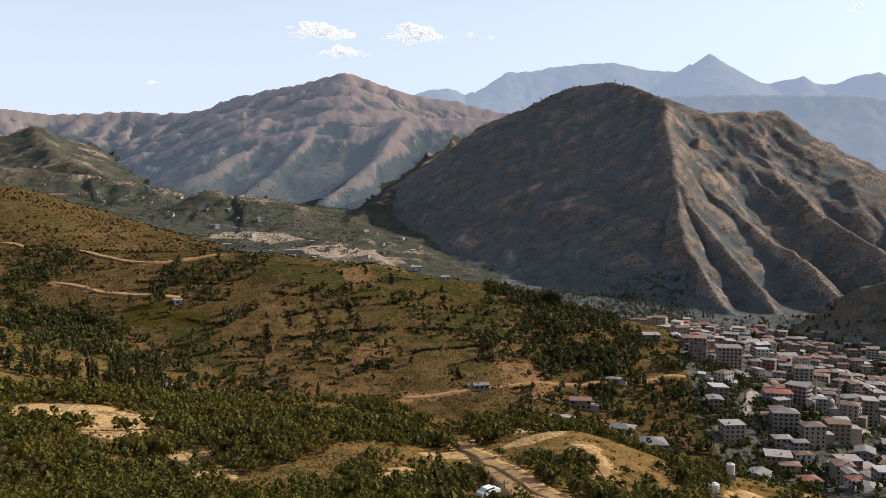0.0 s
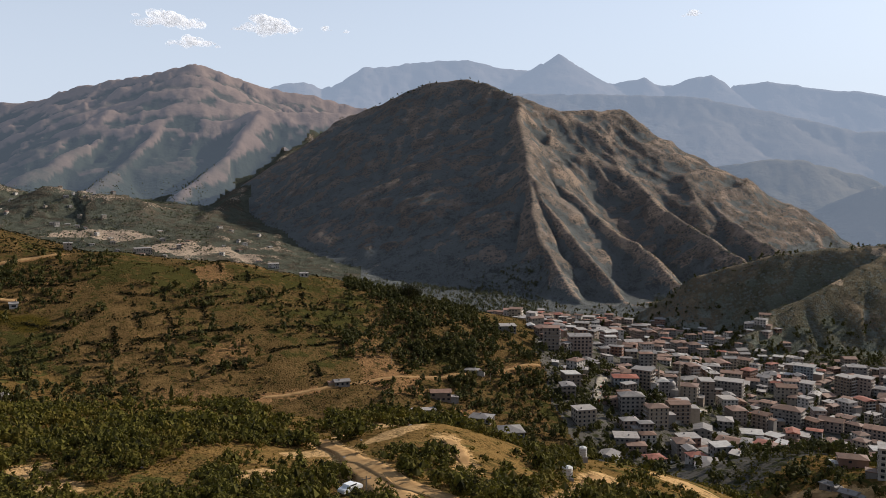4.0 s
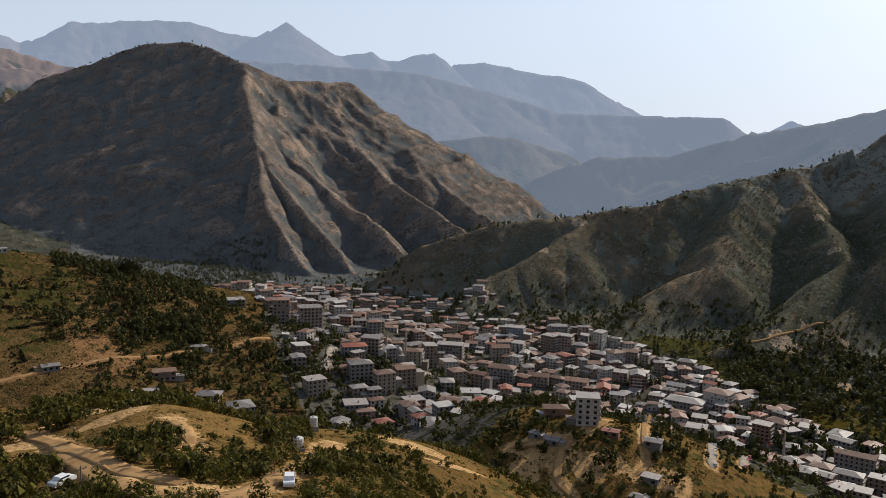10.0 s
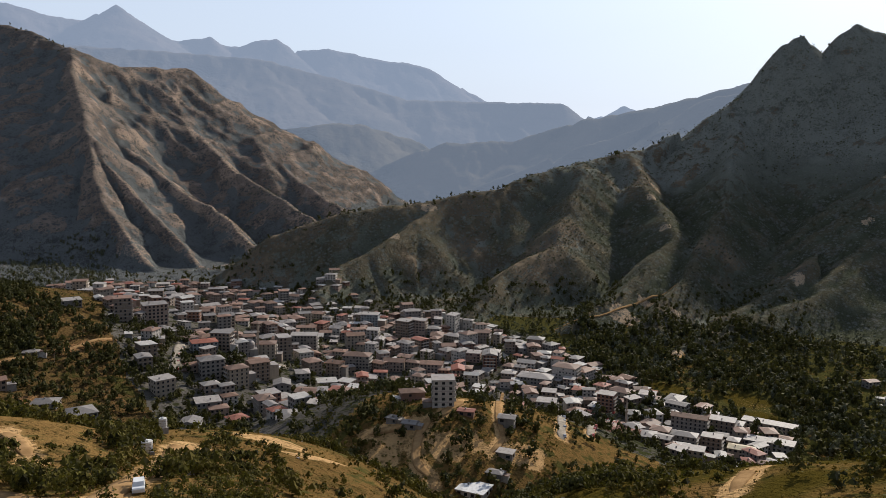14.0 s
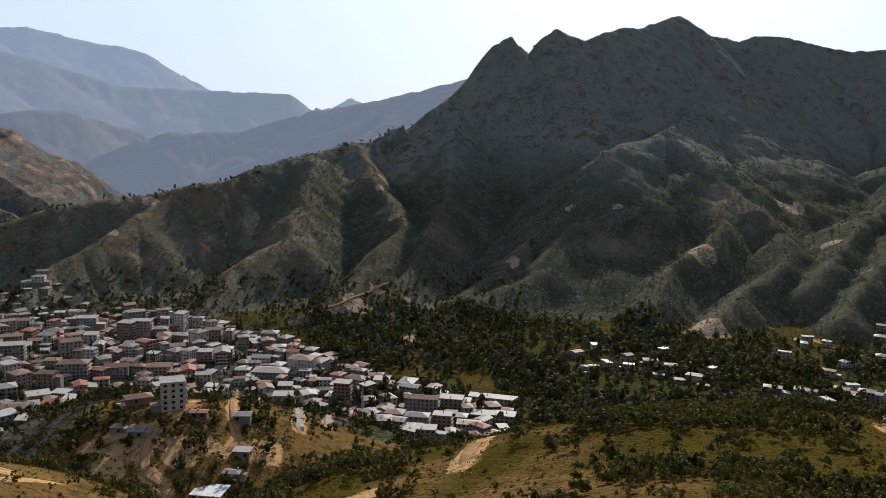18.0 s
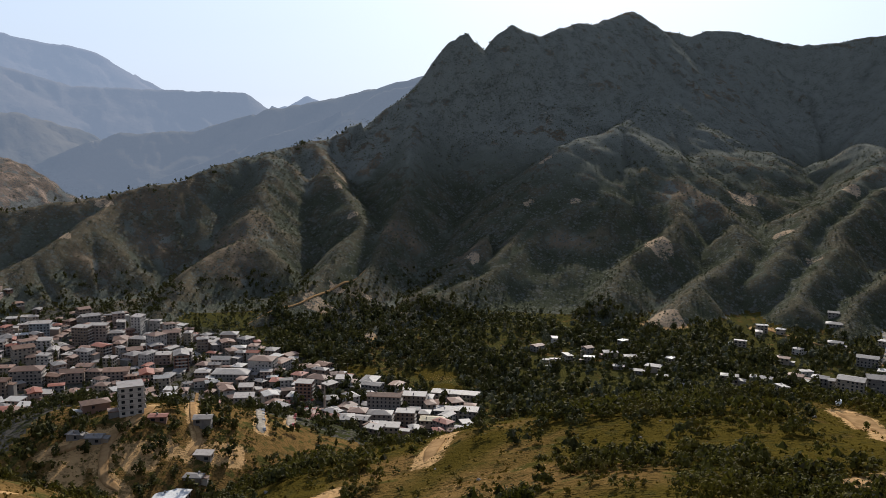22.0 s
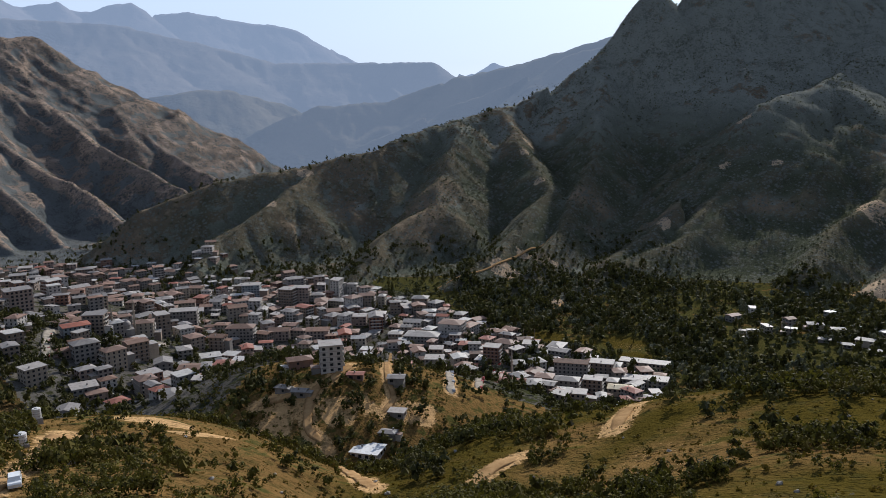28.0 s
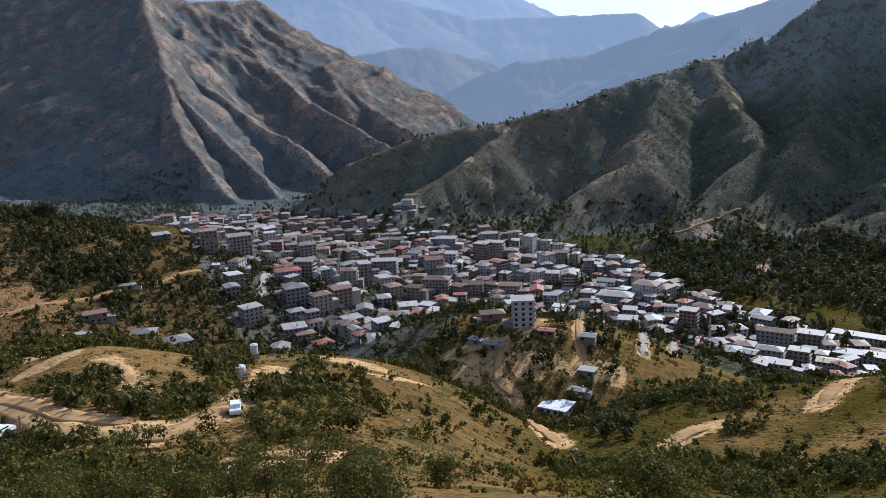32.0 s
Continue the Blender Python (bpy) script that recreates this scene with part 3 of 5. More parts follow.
def in_patch(x, y):
    inside = np.zeros(np.shape(x))
    for px, py, size in PATCHES:
        d = np.hypot(x - px, y - py)
        hits = np.nonzero(d < size * 2)
        inside[hits] = np.maximum(inside[hits], 1 - step(d[hits] / size + 1.3 * (fractal(x[hits], y[hits], 9 + size * 0.5, 3, 331) - 0.5), 0.6, 1.0))
    return inside


FIELDS = [(588, 425, 21), (600, 394, 16), (620, 366, 23), (587, 336, 18), (560, 640, 22), (-208, 578, 20), (-176, 574, 14)]


def in_field(x, y):
    """The few green meadows on the valley floor."""
    inside = np.zeros(np.shape(x))
    for px, py, size in FIELDS:
        inside = np.maximum(inside, 1 - step(np.hypot(x - px, y - py) / size + 0.5 * (fractal(x, y, 12, 2, 335) - 0.5), 0.75, 1.0))
    return inside


na, nr = gx.shape
ids = np.arange(na * nr).reshape(na, nr)
nxt = np.roll(ids, -1, axis=0)
quads = np.stack([ids[:, :-1], ids[:, 1:], nxt[:, 1:], nxt[:, :-1]], -1).reshape(-1, 4)[:, ::-1]
# trodden ground between the houses, scrubby ground on the upper valley floor
bear, far_off = -np.degrees(np.arctan2(-gx, gy)), np.hypot(gx, gy)
waver = 60 * (fractal(gx, gy, 50, 3, 251) - 0.5)
in_town = ((gown == GROUND) | (gown == HILL) & (bear > 16)) & (bear > 10) & (bear < 62) & (far_off + waver > reach(-bear, NEAR_EDGE) - 60) & (far_off + waver < reach(-bear, FAR_EDGE) + 25)
gown = np.where(in_town, TOWN, gown)
gown = np.where((gown == GROUND) & (far_off > 980) & (bear > 4) & (bear < 70), np.where(bear < 24, NOSE, HORN), gown)
gown = np.where((gown == HILL) & (far_off > 1350), FOOT, gown)
gown = np.where((gown == GROUND) & (far_off > 1150) & (bear < 4.2 + waver * 0.05), FOOT, gown)
corner_own = gown[:, :-1].reshape(-1)
co = np.stack([gx, gy, gz], -1).reshape(-1, 3)
# ground cover: green scrub, bare soil
big_green = fractal(gx, gy, 110, 4, 201)
cover = np.zeros((na * nr, 4), np.float32)
cover[:, 3] = 1
cover[:, 0] = (0.15 + 0.75 * (big_green - 0.3)).ravel()
cover[:, 1] = (0.1 + 0.55 * (fractal(gx, gy, 70, 4, 221) - 0.2)).ravel()
# last term: upper horned slopes paler grey, haze painted in by height
cover[:, 0] += (0.3 * (gown == FOOT) + 0.5 * step(np.hypot(gx, gy), 560, 700) * (gown == GROUND) + 0.65 * (gown == LEFT) * (1 - step(gz, -20, 270)) + (0.12 + 0.5 * step(gz, -150, 20)) * (gown == HORN)).ravel()
cover[:, 1] -= (0.14 * (gown == HORN)).ravel()
# bare ribs and overgrown gullies, with lit crests and shaded creases painted in by relief
spread = np.zeros_like(gz)
for da in range(-4, 5, 2):
    for dr in range(-4, 5, 2):
        spread += np.roll(np.roll(gz, da, 0), dr, 1) / 25
rib = np.clip((gz - spread) / 2.2, -1, 1) * ((gown == NOSE) * 0.8 + 0.5 * (gown == HORN) + 0.8 * (gown == LEFT) + 0.6 * (gown == FOOT)) * (far_off > 700)
cover[:, 0] -= 0.45 * rib.ravel()
cover[:, 1] += 0.3 * np.maximum(rib, -0.4).ravel()
# the long flank up the valley gets more green than the spur above the town, to paint in its shade
flank = (1 - step(bear + waver * 0.06, 12.5, 17)) * (gown == NOSE)
cover[:, 0] += (0.3 * flank + 0.6 * (gown == NOSE) * (1 - step(gz, -185, -150))).ravel()
cover[:, 1] -= (0.18 * flank).ravel()
cover[:, 2] = (step(bear + waver * 0.12, 37, 44) * step(far_off, 20, 70) * (1 - step(np.hypot(gx, gy), 300, 360)) * step(fractal(gx, gy, 45, 3, 241), 0.2, 0.42)).ravel()
cover[:, 2] = np.maximum(cover[:, 2], in_field(gx, gy).ravel())
thick = (gown == HORN) * (1 - step(gz + waver * 0.6, -110, 10)) * np.clip(0.95 - 0.6 * rib, 0, 1) * (0.7 + 0.3 * step(bear, 42, 54)) * step(big_green, 0.2, 0.45)
cover[:, 2] = np.maximum(cover[:, 2], thick.ravel())
flat_x, flat_y = gx.ravel(), gy.ravel()
low = np.nonzero(np.hypot(flat_x, flat_y) < 720)[0]
cover[low, 1] += 0.5 * (1 - step(near_track(flat_x[low], flat_y[low]), 2.0, 6.0))
cover[:, 1] += 0.6 * in_patch(flat_x, flat_y)
# old plots on the terraced hill, each with its own mix of soil and weeds
pu, pv = (gx * 0.93 + gy * 0.36) / 34 + 0.5 * fractal(gx, gy, 40, 2, 261), (gy * 0.93 - gx * 0.36) / 46 + 0.5 * fractal(gx, gy, 40, 2, 263)
plot = lattice(np.floor(pu).astype(np.int64), np.floor(pv).astype(np.int64), 267)
plot_soil = lattice(np.floor(pu).astype(np.int64), np.floor(pv).astype(np.int64), 271)
on_hill = (gown == HILL) & (far_off < 1000)
cover[:, 0] += (0.5 * (plot - 0.5) * on_hill).ravel()
cover[:, 1] += (0.45 * (plot_soil - 0.5) * on_hill).ravel()
LANDS = {
    GROUND: ("ground", LAND_NEAR, "dry grassy hillside and valley floor with scrub and bare earth", "ground"),
    HILL: ("hill", LAND_HILL, "low brown hill with old terraces and scattered bushes", "hill"),
    NOSE: ("mountain", LAND_PEAK, "steep brown rocky mountain with a sharp spur above the town", "mountain"),
    HORN: ("mountain", LAND_WOOD, "dark scrubby mountain with twin rocky horns and many spurs", "mountain"),
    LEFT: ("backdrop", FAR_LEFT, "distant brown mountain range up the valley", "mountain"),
    BLUE: ("backdrop", FAR_BLUE, "far mountain range with blue haze painted on as glow", "mountain"),
    NEXT: ("backdrop", FAR_NEXT, "second far mountain range with haze painted on as glow", "mountain"),
    FOOT: ("foothills", LAND_FOOT, "scrubby foothills and upper valley floor below the brown range", "hill"),
    TOWN: ("town_ground", LAND_TOWN, "trodden grey-brown ground between the town houses", "ground"),
    MID: ("backdrop", FAR_MID, "ridges at the end of the side valley, haze painted on as glow", "mountain"),
}
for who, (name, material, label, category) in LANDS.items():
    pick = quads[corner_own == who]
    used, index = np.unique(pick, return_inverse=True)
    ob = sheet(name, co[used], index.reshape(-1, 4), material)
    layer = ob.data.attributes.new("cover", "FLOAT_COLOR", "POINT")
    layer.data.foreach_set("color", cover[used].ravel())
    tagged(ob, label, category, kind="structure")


# ---- builders ----
class Shape:
    """Collects corners and faces of one mesh."""

    def __init__(self):
        self.v, self.f = [], []

    def add(self, verts, faces):
        k = len(self.v)
        self.v += [tuple(p) for p in verts]
        self.f += [tuple(i + k for i in f) for f in faces]
        return self

    def box(self, x0, y0, z0, x1, y1, z1):
        return self.add([(x0, y0, z0), (x1, y0, z0), (x1, y1, z0), (x0, y1, z0), (x0, y0, z1), (x1, y0, z1), (x1, y1, z1), (x0, y1, z1)],
                        [(3, 2, 1, 0), (4, 5, 6, 7), (0, 1, 5, 4), (1, 2, 6, 5), (2, 3, 7, 6), (3, 0, 4, 7)])

    def turned(self, rings, sides=16, x=0.0, y=0.0):
        """A body of revolution from (radius, height) rings."""
        base = len(self.v)
        for rad, z in rings:
            self.v += [(x + rad * math.cos(2 * math.pi * i / sides), y + rad * math.sin(2 * math.pi * i / sides), z) for i in range(sides)]
        for k in range(len(rings) - 1):
            for i in range(sides):
                j = (i + 1) % sides
                self.f.append((base + k * sides + i, base + k * sides + j, base + (k + 1) * sides + j, base + (k + 1) * sides + i))
        self.f.append(tuple(base + i for i in range(sides))[::-1])
        self.f.append(tuple(base + (len(rings) - 1) * sides + i for i in range(sides)))
        return self

    def mesh(self, name, material, smooth=False):
        me = bpy.data.meshes.new(name)
        me.from_pydata(self.v, [], self.f)
        me.materials.append(material)
        if smooth:
            me.polygons.foreach_set("use_smooth", [True] * len(me.polygons))
        return me


def part(name, shape, material, parent, label="", smooth=False):
    """One mesh object under a thing; shape may also be a mesh to share; two materials: the second for the panes."""
    if isinstance(material, tuple):
        me = shape.mesh(name, material[0], smooth)
        me.materials.append(material[1])
        me.polygons.foreach_set("material_index", shape.glass)
        shape = me
    ob = new(name, shape if isinstance(shape, bpy.types.Mesh) else shape.mesh(name, material, smooth))
    ob.parent = parent
    if label:
        ob["label"] = label
    return ob


def thing(name, m, label, category, group=""):
    ob = new(name)
    ob.matrix_world = m
    ob.empty_display_size = 0.5
    return tagged(ob, label, category, group)


# ---- tracks ----
def earth(name, base, pale):
    n = Nodes(name, 1.0, 0.0)
    a, b = n.noise(0.25, 5, 0.6), n.noise(2.0, 4, 0.7)
    n.color(n.mix(n.ramp(a, 0.35, 0.65), n.mix(b, base, pale), tuple(c * 0.8 for c in base)))
    n.bump(b, 0.5, 0.15)
    return n.m


DIRT = earth("packed_dirt", (0.33, 0.2, 0.09), (0.43, 0.28, 0.135))
STREET = earth("worn_concrete_road", (0.31, 0.27, 0.215), (0.44, 0.385, 0.315))
for line, width in TRACKS:
    far = float(np.hypot(*line.mean(0)))
    way = np.gradient(line, axis=0)
    way /= np.hypot(way[:, 0], way[:, 1])[:, None] + 1e-9
    side = np.stack([way[:, 1], -way[:, 0]], -1)
    wide = width * (0.72 + 0.4 * fractal(line[:, 0], line[:, 1], 14, 2, 301))[:, None]
    run = np.arange(len(line)) * 2.0
    ends = np.clip(np.minimum(run, run[-1] - run) / 7.0, 0, 1)
    wide = wide * (0.35 + 0.65 * ends)[:, None]
    across = np.linspace(-0.5, 0.5, 5)
    rows = np.stack([line + side * wide * s for s in across], 1)
    z = terrain(rows[..., 0], rows[..., 1])
    z = 0.55 * z + 0.45 * z.max(1, keepdims=True) + ((0.22 + far * 0.0007) * ends - 0.5 * (1 - ends))[:, None]
    z[:, [1, 3]] -= 0.1
    top = np.concatenate([rows, z[..., None]], -1)
    low_l, low_r = top[:, :1] - [0, 0, 1.5], top[:, -1:] - [0, 0, 1.5]
    grid = np.concatenate([low_l, top, low_r], 1)
    k, m = grid.shape[:2]
    ids_t = np.arange(k * m).reshape(k, m)
    q = np.stack([ids_t[:-1, :-1], ids_t[:-1, 1:], ids_t[1:, 1:], ids_t[1:, :-1]], -1).reshape(-1, 4)
    paved = width >= 5 and far > 350
    road = sheet("street" if paved else "dirt_track", grid.reshape(-1, 3), q, STREET if paved else DIRT)
    tagged(road, "pale worn street between the houses" if paved else "pale dirt track worn into the hillside", "road", kind="structure")


# ---- the town ----
def plaster(name, base):
    n = Nodes(name, 0.9)
    a, b = n.noise(0.35, 5, 0.65), n.noise(0.9, 3, 0.6, stretch=(1, 1, 0.15))
    tone = n.mix(n.ramp(a, 0.4, 0.7), base, tuple(c * 0.72 for c in base))
    tone = n.mix(n.math("MULTIPLY", n.ramp(b, 0.5, 0.75), 0.5), tone, tuple(c * 0.5 for c in base))
    n.color(n.mix(n.math("MULTIPLY", n.random(), 0.35), tone, (0.28, 0.25, 0.22)))
    return n.m


def roofing(name, base, rough, metal=0.0):
    n = Nodes(name, rough, 0.18)
    a, b = n.noise(0.3, 5, 0.7), n.noise(3.0, 3, 0.6, stretch=(1, 0.1, 1))
    tone = n.mix(n.ramp(a, 0.42, 0.68), base, tuple(c * 0.62 for c in base))
    tone = n.mix(n.math("MULTIPLY", n.random(), 0.5), tone, tuple(c * 0.6 + 0.06 for c in base))
    n.color(tone)
    n.b.inputs["Metallic"].default_value = metal
    n.bump(b, 0.3, 0.05)
    return n.m


WALLS = {"beige": plaster("beige_plaster", (0.36, 0.295, 0.22)), "grey": plaster("grey_plaster", (0.225, 0.205, 0.185)), "pink": plaster("pink_plaster", (0.33, 0.235, 0.185)), "white": plaster("white_plaster", (0.55, 0.505, 0.45)),
         "brown": plaster("brown_plaster", (0.22, 0.16, 0.115)), "blue": plaster("pale_blue_plaster", (0.27, 0.3, 0.31)), "brick": plaster("bare_brickwork", (0.23, 0.105, 0.062))}
# white: near-white base standing in for sun glare off the sloping roof
ROOFS = {"brown": roofing("brown_roof", (0.2, 0.115, 0.075), 0.65), "red": roofing("red_roof", (0.3, 0.1, 0.058), 0.65), "rust": roofing("rusty_roof", (0.26, 0.15, 0.1), 0.65), "slate": roofing("grey_sheet_roof", (0.24, 0.215, 0.195), 0.6),
         "pale": roofing("pale_sheet_roof", (0.36, 0.32, 0.285), 0.6), "tin": roofing("bright_tin_roof", (0.47, 0.44, 0.4), 0.55), "white": roofing("glare_white_roof", (0.8, 0.79, 0.77), 0.5), "straw": roofing("straw_coloured_roof", (0.45, 0.37, 0.22), 0.6)}
CONCRETE = plaster("concrete", (0.3, 0.28, 0.26))
GLASS = Nodes("dark_window_glass", 0.12).color((0.02, 0.024, 0.03)).m
WORDS = {"white": "glare-white", "pale": "pale sheet", "tin": "bright tin", "slate": "grey sheet", "straw": "straw-coloured", "brown": "brown hipped", "red": "red hipped", "rust": "rust-brown hipped"}
PLOTS = []
FAR_HOUSES = []
window_meshes = {}


def window_mesh(wide, tall):
    key = (wide, tall)
    if key not in window_meshes:
        s = Shape().box(-wide / 2, -0.06, 0, wide / 2, 0.05, tall)
        window_meshes[key] = s.mesh("window", GLASS)
    return window_meshes[key]


def pierced(w, d, low, h, floors, rnd):
    """Four walls in one mesh whose panes are let into the grid of the facade."""
    sh = Shape()
    sh.glass = []
    tall, share = rnd.uniform(1.3, 1.6), rnd.uniform(0.4, 0.52)
    levels = [low]
    for k in range(floors):
        levels += [k * 2.9 + 0.95, k * 2.9 + 0.95 + tall]
    levels.append(h)
    ring = []
    corners = [(-w / 2, -d / 2), (w / 2, -d / 2), (w / 2, d / 2), (-w / 2, d / 2)]
    for side in range(4):
        (ax, ay), (bx, by) = corners[side], corners[(side + 1) % 4]
        count = max(1, int(math.hypot(bx - ax, by - ay) / 3.0))
        for i in range(count):
            for f in ((0.0,) if i == 0 else ()) + ((0.5 - share / 2) , (0.5 + share / 2)):
                t = (i + f) / count if f else 0.0
                ring.append((ax + (bx - ax) * t, ay + (by - ay) * t, f and f < 0.5))
    m = len(ring)
    sh.v = [(x, y, z) for z in levels for x, y, _ in ring]
    for k in range(len(levels) - 1):
        for i in range(m):
            j = (i + 1) % m
            sh.f.append((k * m + i, k * m + j, (k + 1) * m + j, (k + 1) * m + i))
            sh.glass.append(1 if k % 2 == 1 and ring[i][2] and rnd.random() < 0.8 else 0)
    return sh


def house(x, y, turn, w, d, floors, wall, roof, fine=None):
    """A house on the slope: plastered walls, roof, windows, floor edges, balconies on the taller ones."""
    PLOTS.append((x, y, 0.5 * math.hypot(w, d)))
    rnd = random.Random(int(x * 31 + y * 17))
    c, s = math.cos(radians(turn)), math.sin(radians(turn))
    cx, cy = [], []
    for u, v in ((-1, -1), (1, -1), (1, 1), (-1, 1), (0, 0)):
        cx.append(x + c * u * w / 2 - s * v * d / 2), cy.append(y + s * u * w / 2 + c * v * d / 2)
    z = terrain(np.array(cx), np.array(cy))
    foot, base = float(z.min()) - 0.6, float(0.4 * z.mean() + 0.6 * z.min())
    low = foot - base
    h = floors * 2.9 + 0.3
    far = math.hypot(x, y)
    if fine is None:
        fine = far < 700 and floors >= 3
    size = "small" if floors < 2 else "two-storey" if floors < 3 else "three-storey" if floors < 4 else "tall"
    joined_far = far > 800 and fine is not True and floors <= 4
    if joined_far:
        frame_at = pose(x, y, base, 0, 0, turn)

        def put_part(name, shape, material, parent, label=""):
            FAR_HOUSES.append((shape, material, frame_at))
            return None
    else:
        put_part = part
    home = None if joined_far else thing("apartment_block" if floors > 3 else "house", pose(x, y, base, 0, 0, turn), f"{size} {wall} house with a {WORDS[roof]} roof", "building", "houses of the town")
    if fine:
        put_part("wall", Shape().box(-w / 2, -d / 2, low, w / 2, d / 2, h), WALLS[wall], home)
    else:
        put_part("wall", pierced(w, d, low, h, floors, rnd), (WALLS[wall], GLASS), home)
    if roof in ("pale", "tin", "straw", "white") and rnd.random() < 0.75 or floors > 5:
        tilt = rnd.uniform(0.2, 0.7)
        e = 0.5
        sh = Shape().add([(-w / 2 - e, -d / 2 - e, h), (w / 2 + e, -d / 2 - e, h), (w / 2 + e, d / 2 + e, h + tilt), (-w / 2 - e, d / 2 + e, h + tilt),
                          (-w / 2 - e, -d / 2 - e, h + 0.25), (w / 2 + e, -d / 2 - e, h + 0.25), (w / 2 + e, d / 2 + e, h + tilt + 0.25), (-w / 2 - e, d / 2 + e, h + tilt + 0.25)],
                         [(3, 2, 1, 0), (4, 5, 6, 7), (0, 1, 5, 4), (1, 2, 6, 5), (2, 3, 7, 6), (3, 0, 4, 7)])
        peak = h + tilt + 0.25
    else:
        e, rise = 0.6, min(w, d) * rnd.uniform(0.09, 0.19)
        a, b = w / 2 + e, d / 2 + e
        run = (a - b) if a > b else 0.0
        run_y = (b - a) if b > a else 0.0
        if rnd.random() < 0.35:
            run, run_y = (a, 0.0) if a >= b else (0.0, b)
        run, run_y = max(run, 0.05), max(run_y, 0.05)
        ridge = [(-run, -run_y, h + rise), (run, -run_y, h + rise), (run, run_y, h + rise), (-run, run_y, h + rise)]
        eave = [(-a, -b, h), (a, -b, h), (a, b, h), (-a, b, h)]
        under = [(p[0], p[1], h - 0.2) for p in eave]
        sh = Shape().add(under + eave + ridge, [(3, 2, 1, 0), (0, 1, 5, 4), (1, 2, 6, 5), (2, 3, 7, 6), (3, 0, 4, 7), (4, 5, 9, 8), (5, 6, 10, 9), (6, 7, 11, 10), (7, 4, 8, 11), (8, 9, 10, 11)])
        peak = h + rise * 0.7
    top = put_part("roof", sh, ROOFS[roof], home, f"{WORDS[roof]} roof")
    if rnd.random() < 0.6:
        u, v = rnd.uniform(-0.3, 0.3) * w, rnd.uniform(-0.3, 0.3) * d
        put_part("chimney", Shape().box(u - 0.35, v - 0.35, h - 0.2, u + 0.35, v + 0.35, peak + 0.9), CONCRETE, top)
    if rnd.random() < 0.5 and far < 1250 and w < 20:
        # a lower wing built on later
        aw, ad, ah = rnd.uniform(0.3, 0.5) * w, rnd.uniform(0.5, 0.9) * d, max(2.6, 2.9 * rnd.randint(1, max(1, floors - 1)) - 0.3)
        side, v = rnd.choice((-1, 1)), rnd.uniform(-0.15, 0.15) * d
        a, b = (w / 2 - 0.1, w / 2 + aw) if side > 0 else (-w / 2 - aw, -w / 2 + 0.1)
        wing = put_part("annex", Shape().box(a, v - ad / 2, low, b, v + ad / 2, ah), WALLS[rnd.choice(("grey", "beige", "brown", "white"))], home, "lower wing of another colour")
        put_part("annex_roof", Shape().add([(a - 0.3, v - ad / 2 - 0.3, ah), (b + 0.3, v - ad / 2 - 0.3, ah - 0.1), (b + 0.3, v + ad / 2 + 0.3, ah - 0.1), (a - 0.3, v + ad / 2 + 0.3, ah), (a - 0.3, v - ad / 2 - 0.3, ah + 0.5), (b + 0.3, v - ad / 2 - 0.3, ah + 0.1), (b + 0.3, v + ad / 2 + 0.3, ah + 0.1), (a - 0.3, v + ad / 2 + 0.3, ah + 0.5)],
                                           [(3, 2, 1, 0), (4, 5, 6, 7), (0, 1, 5, 4), (1, 2, 6, 5), (2, 3, 7, 6), (3, 0, 4, 7)]), ROOFS[rnd.choice(("pale", "tin", "rust", "slate", "brown"))], wing)
    if floors >= 3:
        for k in range(1, floors):
            zz = k * 2.9
            put_part("floor_edge", Shape().box(-w / 2 - 0.1, -d / 2 - 0.1, zz - 0.12, w / 2 + 0.1, d / 2 + 0.1, zz + 0.12), CONCRETE, home)
    if fine:
        wide, tall = rnd.choice(((1.3, 1.4), (1.6, 1.4), (1.1, 1.5)))
        for side in (0, 1, 3):
            span, depth = (w, d) if side % 2 == 0 else (d, w)
            count = max(1, int(span / 3.1))
            for k in range(floors):
                for i in range(count):
                    win = part("window", window_mesh(wide, tall), GLASS, home)
                    win.matrix_basis = pose(0, 0, 0, 0, 0, 90 * side) @ pose((i + 0.5) / count * span - span / 2, -depth / 2, k * 2.9 + 0.95)
    if floors >= 4:
        side_x = 1 if rnd.random() < 0.7 else -1
        for k in range(1, floors):
            zz = k * 2.9
            a, b = (w / 2 + 0.02, w / 2 + 1.3) if side_x > 0 else (-w / 2 - 1.3, -w / 2 - 0.02)
            slab = put_part("balcony", Shape().box(a, -d * 0.36, zz - 0.15, b, d * 0.36, zz + 0.05), CONCRETE, home)
            put_part("parapet", Shape().box(b - 0.12 if side_x > 0 else a, -d * 0.36, zz + 0.05, b if side_x > 0 else a + 0.12, d * 0.36, zz + 0.95), WALLS["white"], slab, "pale balcony parapet")
    return home


house(245, 540, -2, 14.3, 11.4, 5, 'beige', 'brown')
house(232, 554, -8, 16.8, 11.8, 5, 'grey', 'slate')
house(274, 566, -6, 15.1, 12.1, 5, 'brown', 'brown')
house(186, 524, 5, 13.4, 10.7, 4, 'beige', 'pale')
house(219, 525, -3, 11.2, 8.9, 3, 'pink', 'pale')
house(227, 517, -4, 9.3, 7.4, 4, 'grey', 'slate')
house(209, 506, -14, 15.5, 12.4, 2, 'grey', 'pale')
house(212, 496, -11, 12.1, 8.5, 2, 'pink', 'rust')
house(251, 612, -12, 19.2, 13.5, 4, 'blue', 'red')
house(378, 681, -37, 24.1, 12.1, 5, 'grey', 'pale')
house(348, 670, -33, 15.1, 12.1, 4, 'grey', 'brown')
house(399, 621, -47, 24.0, 14.4, 5, 'grey', 'brown')
